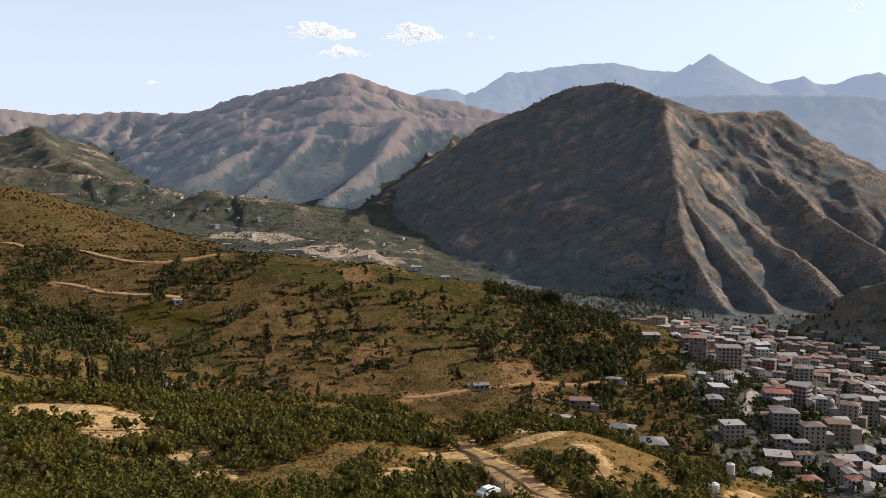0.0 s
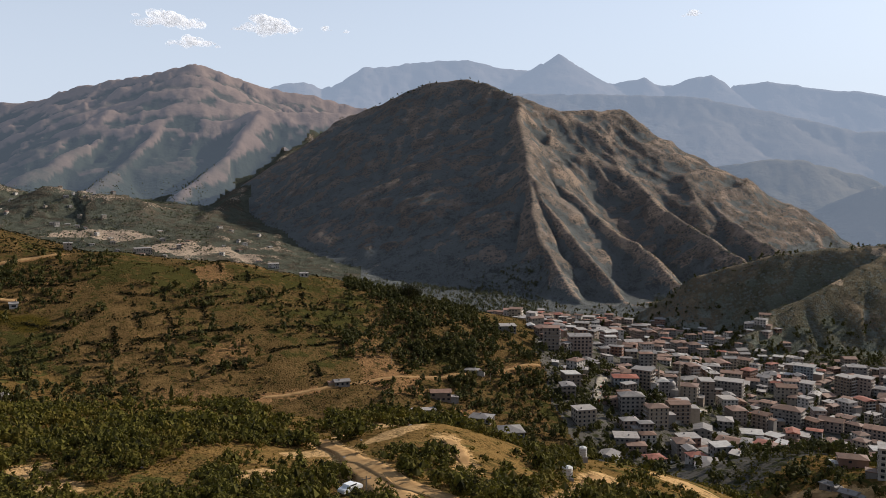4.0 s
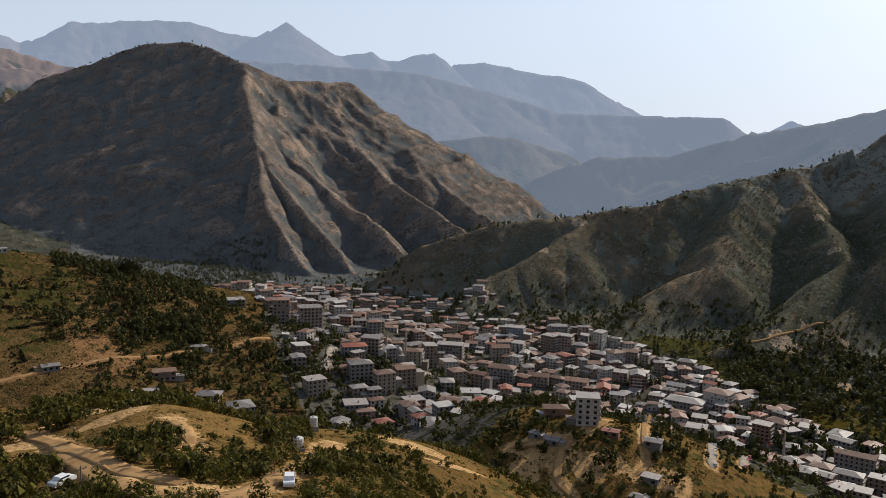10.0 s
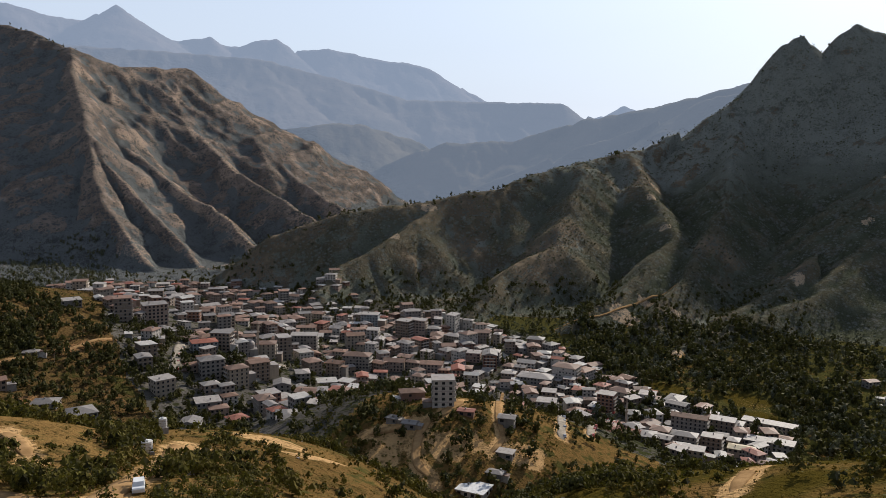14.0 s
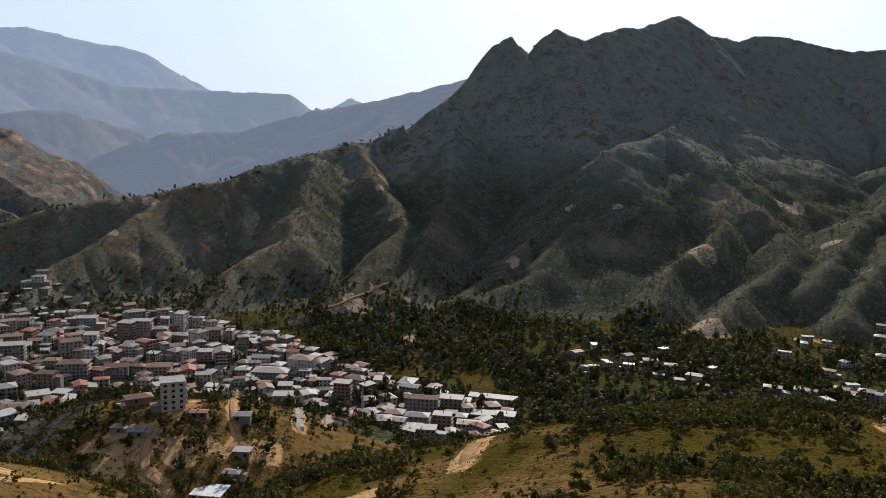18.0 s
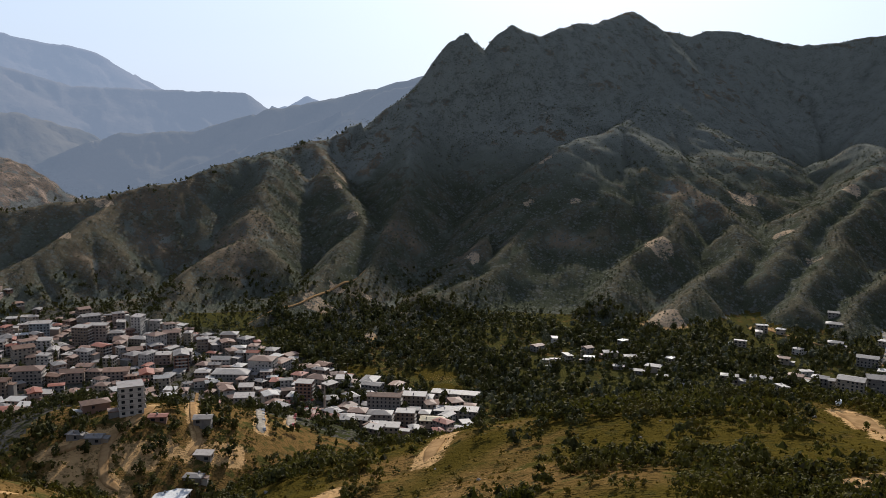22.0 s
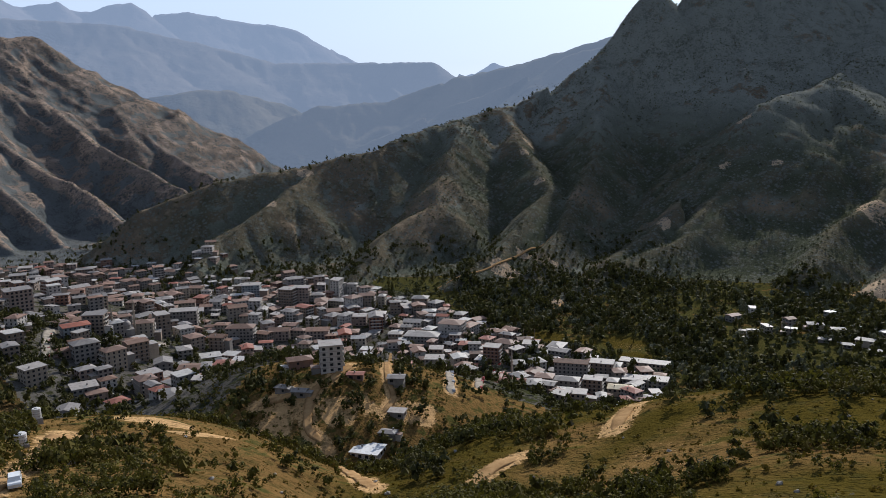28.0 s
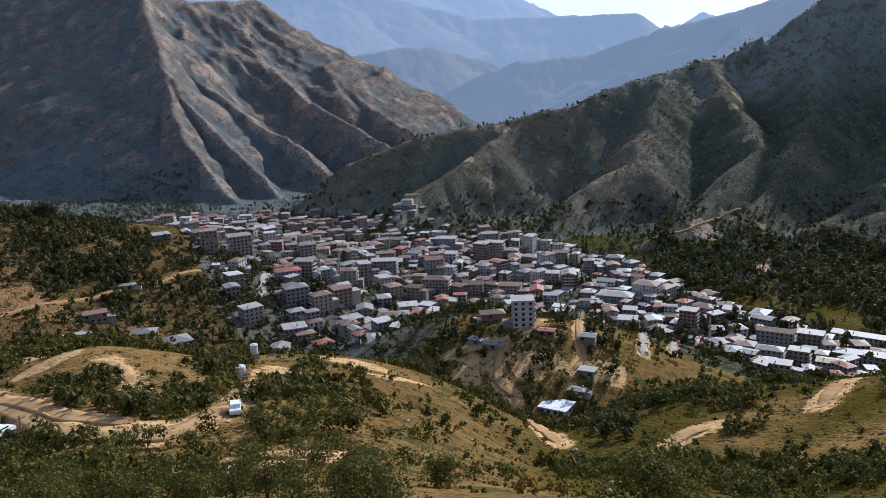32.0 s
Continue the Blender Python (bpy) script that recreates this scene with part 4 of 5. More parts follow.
house(429, 606, -45, 18.3, 12.8, 3, 'pink', 'brown')
house(286, 508, -47, 18.4, 12.9, 4, 'brown', 'brown')
house(329, 535, -46, 17.3, 13.9, 3, 'brick', 'red')
house(449, 809, -19, 13.0, 11.7, 5, 'beige', 'slate')
house(397, 750, -20, 15.3, 12.2, 4, 'grey', 'pale')
house(512, 770, -46, 19.0, 13.3, 5, 'blue', 'pale')
house(459, 747, -27, 11.3, 10.1, 4, 'pink', 'slate')
house(440, 690, -22, 17.9, 14.4, 5, 'beige', 'brown')
house(265, 357, -27, 13.1, 7.9, 2, 'brick', 'brown')
house(273, 320, -52, 8.3, 5.0, 1, 'brick', 'red')
house(507, 501, -59, 30.2, 18.1, 3, 'grey', 'pale')
house(493, 521, -53, 12.2, 9.7, 3, 'brown', 'pale')
house(447, 573, -46, 19.4, 13.6, 4, 'pink', 'rust')
house(512, 591, -49, 14.2, 11.3, 3, 'pink', 'pale')
house(523, 576, -50, 14.1, 11.3, 4, 'grey', 'pale')
house(552, 745, -25, 17.8, 12.5, 6, 'grey', 'slate')
house(584, 742, -30, 11.5, 9.2, 5, 'pink', 'slate')
house(557, 630, -49, 15.7, 11.0, 5, 'brown', 'rust')
house(591, 586, -57, 16.1, 12.9, 4, 'brown', 'slate')
house(537, 493, -67, 21.4, 17.1, 5, 'white', 'brown')
house(433, 416, -52, 13.9, 11.1, 6, 'grey', 'pale')
house(538, 544, -59, 16.9, 11.8, 2, 'white', 'pale')
house(502, 417, -66, 12.9, 10.3, 5, 'brick', 'pale')
house(290, 307, -53, 8.4, 6.7, 2, 'grey', 'slate')
house(542, 379, -77, 16.5, 9.9, 3, 'grey', 'slate')
house(505, 342, -64, 25.0, 10.0, 5, 'grey', 'brown')
house(527, 329, -66, 17.6, 10.6, 4, 'brown', 'pale')
house(473, 324, -64, 17.2, 10.3, 4, 'grey', 'slate')
house(488, 312, -65, 13.1, 9.2, 4, 'brown', 'pale')
house(499, 296, -63, 17.4, 10.4, 2, 'beige', 'straw')
house(431, 342, -60, 20.6, 10.3, 2, 'brick', 'red')
house(567, 315, -71, 38.4, 9.6, 2, 'beige', 'pale')
house(523, 300, -66, 14.4, 10.1, 2, 'grey', 'pale')
house(532, 286, -70, 17.6, 10.6, 2, 'grey', 'pale')
house(464, 337, -66, 12.6, 10.1, 4, 'brown', 'rust')
house(126, 492, -2, 17.3, 15.6, 1, 'grey', 'slate')
house(111, 503, -27, 14.1, 11.3, 1, 'grey', 'slate')
house(72, 496, -0, 16.3, 5.0, 1, 'white', 'pale')
house(119, 572, -20, 9.4, 6.6, 1, 'grey', 'slate')
house(24, 522, 11, 9.4, 6.6, 1, 'grey', 'slate')
house(88, 523, -4, 13.1, 9.1, 2, 'brown', 'rust')
house(242, 277, -65, 13.5, 11.5, 1, 'white', 'white')
house(257, 279, -63, 7.8, 5.0, 1, 'grey', 'slate')
house(271, 287, -61, 8.0, 5.6, 1, 'grey', 'pale')
house(244, 330, -57, 7.1, 5.7, 1, 'grey', 'slate')
house(242, 342, -65, 6.1, 5.0, 1, 'grey', 'slate')
house(-51, 1565, 2, 19.7, 13.8, 3, 'white', 'pale')
house(2, 715, 10, 6.8, 5.0, 1, 'white', 'pale')
house(175, 695, -4, 15.5, 12.4, 2, 'grey', 'pale')
house(-258, 987, 15, 9.0, 7.2, 3, 'beige', 'pale')
house(-297, 1647, 20, 31.5, 18.9, 4, 'beige', 'pale')
house(-214, 1573, 14, 25.9, 15.5, 2, 'white', 'pale')
house(-148, 441, 29, 4.2, 5.0, 1, 'white', 'pale')
house(-192, 597, 18, 5.5, 5.0, 1, 'white', 'pale')
house(708, 297, -67, 6.0, 5.0, 1, 'beige', 'slate')
house(758, 251, -62, 13.4, 9.4, 2, 'beige', 'slate')
house(754, 230, -63, 11.2, 7.9, 2, 'grey', 'slate')
house(734, 202, -85, 13.8, 9.7, 2, 'beige', 'slate')
house(716, 189, -63, 8.7, 6.1, 1, 'beige', 'slate')
house(721, 214, -73, 10.7, 7.5, 1, 'grey', 'slate')
house(726, 232, -72, 9.9, 6.9, 1, 'grey', 'slate')
house(698, 164, -77, 10.3, 7.2, 1, 'grey', 'slate')
house(923, 68, -86, 14.2, 10.0, 2, 'grey', 'slate')
house(995, 76, -86, 16.6, 11.6, 2, 'grey', 'slate')
house(1027, 80, -86, 11.8, 8.3, 2, 'grey', 'slate')
house(866, 35, -88, 19.0, 13.3, 3, 'grey', 'slate')
house(755, 41, -93, 20.6, 16.5, 5, 'beige', 'slate')
house(766, 66, -91, 13.0, 10.4, 3, 'grey', 'slate')
house(772, 21, -82, 20.0, 16.0, 5, 'grey', 'slate')
house(760, 85, -90, 11.9, 9.5, 3, 'beige', 'rust')
house(746, 111, -88, 17.6, 10.6, 2, 'brown', 'slate')
house(728, 134, -80, 14.4, 8.7, 3, 'brown', 'slate')
house(763, 54, -81, 10.9, 8.7, 3, 'beige', 'slate')
# the white apartment block that stands on the knoll
house(269, 335, -34, 11.5, 9.5, 5, "white", "pale", True)


STREET_POINTS = np.concatenate([p[::3] for p, width in TRACKS if width >= 5])
STREET_POINTS = STREET_POINTS[np.hypot(STREET_POINTS[:, 0], STREET_POINTS[:, 1]) < 760]
street_far, street_way = np.hypot(STREET_POINTS[:, 0], STREET_POINTS[:, 1]), np.arctan2(STREET_POINTS[:, 0], STREET_POINTS[:, 1])
town = random.Random(7)
tried = 0
while tried < 12000 and len(PLOTS) < 900:
    tried += 1
    az = -town.uniform(9, 62)
    lo, hi = float(reach(az, NEAR_EDGE)), float(reach(az, FAR_EDGE))
    r = math.sqrt(town.uniform(lo * lo, hi * hi))
    x, y = -math.sin(radians(az)) * r, math.cos(radians(az)) * r
    edge = max(abs(r - (lo + hi) / 2) / ((hi - lo) / 2 + 1) - 0.75, 0) * 4
    if town.random() < edge * 0.5:
        continue
    tall = town.random() * (1.0 - 0.3 * edge) * (0.75 if az < -44 else 1.0)
    floors = 1 if tall < 0.22 else 2 if tall < 0.52 else 3 if tall < 0.78 else 4 if tall < 0.9 else town.choice((5, 6, 7))
    w = town.uniform(6.5, 11.5) + floors * 0.9 + (7 if town.random() < 0.08 else 0)
    d = min(w * town.uniform(0.6, 0.98), 13)
    reach_own = 0.5 * math.hypot(w, d)
    if any((x - px) ** 2 + (y - py) ** 2 < (0.75 * (reach_own + pr)) ** 2 for px, py, pr in PLOTS):
        continue
    if near_track(np.array([x]), np.array([y]))[0] < reach_own + 2.5:
        continue
    if np.any((np.abs(street_way + radians(az)) * r < reach_own * 0.8 + 1) & (street_far - r > 0) & (street_far - r < 9 + 6 * floors)):
        continue
    turn = az + 90 * round(town.random()) + town.gauss(12 if az > -30 else -10, 20)
    house(x, y, turn, w, d, floors, town.choice(("beige", "beige", "grey", "grey", "pink", "white", "white", "brown", "brown", "brick")), town.choice(("brown", "brown", "rust", "rust", "rust", "red", "slate", "slate", "slate", "pale", "pale", "tin")))
# scattered houses up the valley and on the right bank
for k in range(210):
    az, r = town.choice(((town.uniform(-18, -8), town.uniform(1010, 1130)), (town.uniform(2, 14), town.uniform(1450, 2000)), (town.uniform(10, 26), town.uniform(2000, 2700)), (town.uniform(12, 24), town.uniform(1800, 2500)), (town.uniform(-76, -66), town.uniform(720, 850)), (town.uniform(-90, -80), town.uniform(720, 1000))))
    x, y = -math.sin(radians(az)) * r, math.cos(radians(az)) * r
    if az < -60 and town.random() < 0.65:
        continue
    if all((x - px) ** 2 + (y - py) ** 2 > (pr + 9) ** 2 for px, py, pr in PLOTS):
        house(x, y, town.uniform(0, 180), town.uniform(8, 12), town.uniform(6, 9), town.choice((1, 1, 2, 2, 3)), town.choice(("white", "beige", "grey")), town.choice(("pale", "tin", "slate", "rust")))


# the houses on the far side of the town stay one mesh
slots, co_f, faces_f, which_f = [], [], [], []
for shape, material, m in FAR_HOUSES:
    both = material if isinstance(material, tuple) else (material,)
    slots += [one for one in both if one not in slots]
    k = len(co_f)
    co_f += [tuple(m @ Vector(v)) for v in shape.v]
    faces_f += [tuple(i + k for i in f) for f in shape.f]
    which_f += [slots.index(both[g]) for g in shape.glass] if len(both) > 1 else [slots.index(both[0])] * len(shape.f)
me = bpy.data.meshes.new("far_houses")
me.from_pydata(co_f, [], faces_f)
for material in slots:
    me.materials.append(material)
me.polygons.foreach_set("material_index", which_f)
tagged(new("far_houses", me), "crowded plastered houses with brown and pale roofs at the foot of the mountain", "building", kind="stuff")


def mosque(x, y, turn, size, minarets):
    z = height(x, y)
    PLOTS.append((x, y, size))
    m = thing("mosque", pose(x, y, z - 0.5, 0, 0, turn), "grey mosque with a lead-coloured dome and slim minaret", "mosque")
    part("prayer_hall", Shape().box(-size * 0.7, -size * 0.7, -2, size * 0.7, size * 0.7, size * 0.62), WALLS["grey"], m)
    part("drum", Shape().turned([(size * 0.55, size * 0.62), (size * 0.55, size * 0.85)], 20), WALLS["grey"], m)
    part("dome", Shape().turned([(size * 0.56 * math.cos(a), size * 0.85 + size * 0.5 * math.sin(a)) for a in np.linspace(0, 1.5, 9)], 24), ROOFS["slate"], m, "lead-coloured dome", True)
    for side in (-1, 1):
        part("window", Shape().box(-0.5, side * size * 0.7 - 0.06, 1.5, 0.5, side * size * 0.7 + 0.06, 4.0), GLASS, m)
    for u, v in minarets:
        part("minaret", Shape().turned([(1.1, -2), (1.1, 6), (0.8, 7), (0.75, 17), (1.2, 17.6), (1.2, 18.6), (0.65, 18.7), (0.65, 22), (0.05, 27)], 12, u * size, v * size), WALLS["beige"], m, "slim pale minaret")


mosque(292, 620, -20, 10, [(-0.85, -0.3), (0.85, 0.4)])
mosque(462, 356, -45, 8, [(-0.9, 0.2)])


# ---- plants ----
def leafage(name, dark, light):
    n = Nodes(name, 0.8, 0.08)
    leaf, patch = n.island(), n.noise(0.06, 3, 0.6)
    tone = n.mix(n.ramp(leaf, 0.0, 1.0), dark, light)
    n.color(n.mix(n.math("MULTIPLY", n.ramp(patch, 0.45, 0.7), 0.6), tone, tuple(c * f for c, f in zip(light, (1.25, 1.0, 0.8)))))
    glow = n.t.nodes.new("ShaderNodeBsdfTranslucent")
    glow.inputs[0].default_value = (light[0] * 1.3, light[1] * 1.4, light[2], 1)
    both = n.t.nodes.new("ShaderNodeMixShader")
    both.inputs[0].default_value = 0.15
    n.t.links.new(n.b.outputs[0], both.inputs[1]), n.t.links.new(glow.outputs[0], both.inputs[2])
    n.t.links.new(both.outputs[0], n.t.nodes["Material Output"].inputs[0])
    return n.m


OAK = leafage("oak_leaves", (0.011, 0.012, 0.003), (0.108, 0.096, 0.017))
OLIVE = leafage("yellowing_leaves", (0.05, 0.04, 0.008), (0.14, 0.1, 0.016))
GARDEN = leafage("garden_leaves", (0.018, 0.021, 0.008), (0.075, 0.072, 0.022))
# leaves for distant plants, haze mixed into their colour as a paler grey-green
HAZED_SCRUB = leafage("hazed_scrub_leaves", (0.075, 0.08, 0.056), (0.115, 0.118, 0.075))
SCRUB = leafage("scrub_leaves", (0.011, 0.012, 0.005), (0.03, 0.028, 0.01))
BARK = earth("bark", (0.09, 0.065, 0.045), (0.16, 0.12, 0.09))


def crown(leaves, size, seed, wide=1.0, tall=1.0, blobs=6, leaf=0.3, low=0.15, core=0.85):
    """Leaf corners for a crown about size high: small quads round several uneven clumps."""
    g = np.random.default_rng(seed)
    centre = g.normal(0, 0.3, (blobs, 3)) * [wide, wide, 0.55 * tall] + [0, 0, low + 0.5 * tall]
    radius = g.uniform(0.22, 0.42, blobs)
    which = g.integers(0, blobs, leaves)
    way = g.normal(0, 1, (leaves, 3))
    way /= np.linalg.norm(way, axis=1)[:, None]
    p = centre[which] + way * (radius[which] * g.uniform(0.55, 1.08, leaves) ** 0.6)[:, None] * [wide, wide, tall]
    p[:, 2] = np.abs(p[:, 2])
    n = way + [0, 0, 0.25] + g.normal(0, 0.32, (leaves, 3))
    n /= np.linalg.norm(n, axis=1)[:, None]
    a = np.cross(n, g.normal(0, 1, (leaves, 3)))
    a /= np.linalg.norm(a, axis=1)[:, None] + 1e-9
    b = np.cross(n, a)
    s = (leaf * g.uniform(0.6, 1.3, leaves))[:, None] * 0.6
    corner = np.stack([p - a * s - b * s * 0.5, p + a * s - b * s * 0.5, p + b * s], 1)
    if core:
        # solid caps added inside the clumps to block light and make crowns look full
        tip = np.array([(1, 0, 0), (0, 1, 0), (-1, 0, 0), (0, -1, 0), (0, 0, 1), (0, 0, -1)], float)
        face = np.array([(0, 1, 4), (1, 2, 4), (2, 3, 4), (3, 0, 4)])
        heart = centre[:, None, None, :] + tip[face][None] * (radius * core)[:, None, None, None] * [wide, wide, tall]
        heart[..., 2] = np.maximum(heart[..., 2], 0.0)
        corner = np.concatenate([corner, heart.reshape(-1, 3, 3)])
    return corner.reshape(-1, 3) * size


def scatter(name, kinds, places, sizes, material, label, category, seed=1):
    """Many plants in one mesh: places n x 3, sizes n."""
    g = np.random.default_rng(seed)
    chunks = []
    pick = g.integers(0, len(kinds), len(places))
    turn = g.uniform(0, 2 * np.pi, len(places))
    tall = g.uniform(0.8, 1.25, len(places))
    for k, kind in enumerate(kinds):
        sel = np.nonzero(pick == k)[0]
        if not len(sel):
            continue
        c, s = np.cos(turn[sel])[:, None], np.sin(turn[sel])[:, None]
        v = np.stack([kind[None, :, 0] * c - kind[None, :, 1] * s, kind[None, :, 0] * s + kind[None, :, 1] * c, kind[None, :, 2] * tall[sel][:, None]], -1)
        chunks.append((v * sizes[sel][:, None, None] + places[sel][:, None, :]).reshape(-1, 3))
    co_all = np.concatenate(chunks)
    ob = sheet(name, co_all, np.arange(len(co_all)).reshape(-1, 3), material, False)
    return tagged(ob, label, category, kind="stuff")


def spots(count, az0, az1, r0, r1, keep, seed, clear=1.6):
    """Random places in a sector where keep(x, y) beats a dice throw, clear of tracks and houses."""
    g = np.random.default_rng(seed)
    az = np.radians(g.uniform(min(az0, az1), max(az0, az1), count))
    r = np.sqrt(g.uniform(r0 * r0, r1 * r1, count))
    x, y = -np.sin(az) * r, np.cos(az) * r
    ok = keep(x, y) > g.uniform(0, 1, count)
    x, y = x[ok], y[ok]
    ok = near_track(x, y) > clear + 1.5
    for px, py, pr in PLOTS:
        ok &= np.hypot(x - px, y - py) > pr * 0.85 + clear * 0.5
    x, y = x[ok], y[ok]
    return np.stack([x, y, terrain(x, y) - 0.1], -1)


def bearing(x, y):
    return np.degrees(np.arctan2(-x, y))


def thicket(x, y):
    """How thickly the camera's own hill is grown: dense on the near side of the creek, open on the grassy spurs."""
    az = bearing(x, y)
    n = fractal(x, y, 34, 3, 401)
    dense = np.minimum(1, step(n, 0.34, 0.46) * (0.12 + step(fractal(x, y, 13, 2, 407), 0.42, 0.54)) + 0.85 * step(az, -14, -3) * step(n, 0.31, 0.4))
    open_side = 0.025 + step(n, 0.55, 0.64) * 0.8
    share = step(az, -34, -16)
    gap = step(np.hypot(x - 205, y - 240), 22, 40)
    return (dense * share + open_side * (1 - share)) * (1 - in_patch(x, y)) * gap


NEAR_BUSH = [crown(300, 1.0, 500 + k, wide=0.9 + 0.1 * (k % 3), tall=0.9, blobs=7, leaf=0.085, core=0) for k in range(5)]
MID_BUSH = [crown(96, 1.0, 520 + k, wide=0.95, tall=0.9, blobs=6, leaf=0.13, core=0.7) for k in range(5)]
SLOPE_BUSH = [crown(26, 1.0, 530 + k, wide=0.95, tall=0.9, blobs=3, leaf=0.24, core=0.72) for k in range(5)]
SMALL_TREE = [crown(32, 1.0, 540 + k, wide=0.75, tall=1.0, blobs=4, leaf=0.27, core=0.7) for k in range(5)]
POPLAR = [crown(110, 1.0, 560 + k, wide=0.15, tall=1.0, blobs=12, leaf=0.085, low=0.05, core=0.5) for k in range(3)]
FAR_BUSH = [crown(7, 1.0, 580 + k, wide=0.9, tall=0.7, blobs=1, leaf=0.5, core=0.7) for k in range(4)]
plant = np.random.default_rng(77)

p = spots(1000, 33, -92, 26, 70, thicket, 601)
scatter("bushes", NEAR_BUSH, p, plant.uniform(1.3, 2.9, len(p)), OAK, "dark green oak bushes covering the near slope", "bush", 1)
p = spots(2400, 33, -92, 68, 122, thicket, 606)
scatter("bushes", [crown(150, 1.0, 510 + k, wide=0.95, tall=0.9, blobs=6, leaf=0.12, core=0.32) for k in range(5)], p, 1.4 + 2.4 * plant.uniform(0, 1, len(p)) ** 1.5, OAK, "dark green oak bushes below the camera", "bush", 37)
p = spots(5600, 33, -92, 120, 200, thicket, 602)
scatter("bushes", MID_BUSH, p, 1.4 + 2.6 * plant.uniform(0, 1, len(p)) ** 1.5, OAK, "dark green oak bushes on the hillside", "bush", 2)
p = spots(17000, 33, -92, 195, 345, thicket, 605)
scatter("bushes", SLOPE_BUSH, p, 1.5 + 2.8 * plant.uniform(0, 1, len(p)) ** 1.5, OAK, "dark green oak bushes towards the brow of the hill", "bush", 32)
p = spots(6000, 33, -92, 40, 330, lambda x, y: 0.25 * (1 - in_patch(x, y)) * step(fractal(x, y, 25, 2, 411), 0.45, 0.6), 603)
scatter("bushes", SLOPE_BUSH[:3], p, plant.uniform(0.7, 1.6, len(p)), OLIVE, "yellowing low bushes among the dry grass", "bush", 3)
p = spots(3200, -29, -47, 290, 500, lambda x, y: 0.3 + 0.6 * step(fractal(x, y, 16, 2, 413), 0.45, 0.58), 628)
scatter("bushes", SLOPE_BUSH, p, plant.uniform(0.8, 2.6, len(p)), OAK, "olive-green bushes on the knoll below the houses", "bush", 39)
p = spots(9000, 33, -92, 45, 330, lambda x, y: 0.75 * (1 - in_patch(x, y)), 604, 0.3)
TUFT = [crown(14, 1.0, 590 + k, wide=1.1, tall=0.5, blobs=3, leaf=0.45, core=0) for k in range(4)]
scatter("grass_tufts", TUFT, p, plant.uniform(0.35, 0.9, len(p)), OLIVE, "dry yellow-green tufts of grass and weeds", "grass", 31)


def gardens(x, y):
    r, az = np.hypot(x, y), bearing(x, y)
    return 0.35 + 0.5 * step(fractal(x, y, 60, 3, 421), 0.45, 0.6)


p = np.concatenate([spots(1500, 0, -48, 960, 1330, lambda x, y: 0.9 * (terrain(x, y) < -185), 610, 2.0), spots(9000, -12, -63, 380, 1150, lambda x, y: gardens(x, y) * 0.8 * ((terrain(x, y) < -185) | (np.hypot(x, y) < 700)) * (1 - in_field(x * 1.016, y * 1.016)) * (1 - in_field(x, y)), 611, 0.6),
                    spots(1300, -28, -52, 330, 600, lambda x, y: 0.1 + step(fractal(x, y, 40, 3, 431), 0.5, 0.62), 612, 2.0)])
scatter("trees", SMALL_TREE, p, 2.6 + 5.0 * plant.uniform(0, 1, len(p)) ** 1.5, GARDEN, "dark garden trees between the town houses", "tree", 4)
p = spots(5400, -48, -93, 600, 980, lambda x, y: (0.35 + 0.65 * step(fractal(x, y, 75, 3, 441), 0.36, 0.5)) * (1 - in_patch(x, y)) * (1 - in_field(x * 1.016, y * 1.016)) * (1 - in_field(x, y)) * (terrain(x, y) < -165), 613, 3.0)
cut = len(p) * 2 // 3
scatter("trees", SMALL_TREE, p[:cut], 4 + 8 * plant.uniform(0, 1, cut) ** 1.6, GARDEN, "dense dark trees along the valley floor", "tree", 5)
scatter("trees", SMALL_TREE, p[cut:], 3 + 6 * plant.uniform(0, 1, len(p) - cut) ** 1.5, HAZED_SCRUB, "trees along the valley floor, paled grey-green as if hazy", "tree", 48)
p = spots(900, -35, -92, 130, 335, lambda x, y: step(fractal(x, y, 48, 3, 447), 0.52, 0.62) * (1 - in_patch(x, y)) * (0.25 + 0.75 * step(bearing(x, y), -54, -46)), 627, 2.0)
scatter("trees", MID_BUSH, p, plant.uniform(2.6, 5.2, len(p)), GARDEN, "dark clumps of trees on the grassy spur", "tree", 38)
p = spots(1300, 33, -22, 430, 650, lambda x, y: step(fractal(x, y, 55, 3, 451), 0.46, 0.6) * 0.9, 614, 2.0)
scatter("trees", SMALL_TREE, p, plant.uniform(3, 7, len(p)), GARDEN, "dark trees along the creek below the hill", "tree", 6)
p = np.concatenate([spots(2300, -6, -25, 450, 720, lambda x, y: 0.2 + step(fractal(x, y, 38, 3, 459), 0.48, 0.6), 629, 1.0), spots(1700, -3, -12, 560, 760, lambda x, y: 0.12 + step(fractal(x, y, 60, 3, 455), 0.44, 0.56), 625, 1.5), spots(900, 34, 20, 470, 640, lambda x, y: step(fractal(x, y, 60, 3, 457), 0.45, 0.55), 626, 1.5)])
scatter("trees", SMALL_TREE, p, plant.uniform(3, 6.5, len(p)), GARDEN, "dark grove on the flank of the terraced hill", "tree", 36)
p = spots(420, 30, -14, 425, 490, lambda x, y: step(fractal(x, y, 40, 2, 461), 0.5, 0.62), 615, 2.0)
q2 = spots(420, -20, -93, 600, 900, lambda x, y: step(fractal(x, y, 60, 2, 471), 0.55, 0.66) * (terrain(x, y) < -160), 616, 3.0)
p = np.concatenate([p, q2])
scatter("poplars", POPLAR, p, plant.uniform(9, 17, len(p)), GARDEN, "slender dark poplars standing in rows by the water", "tree", 7)
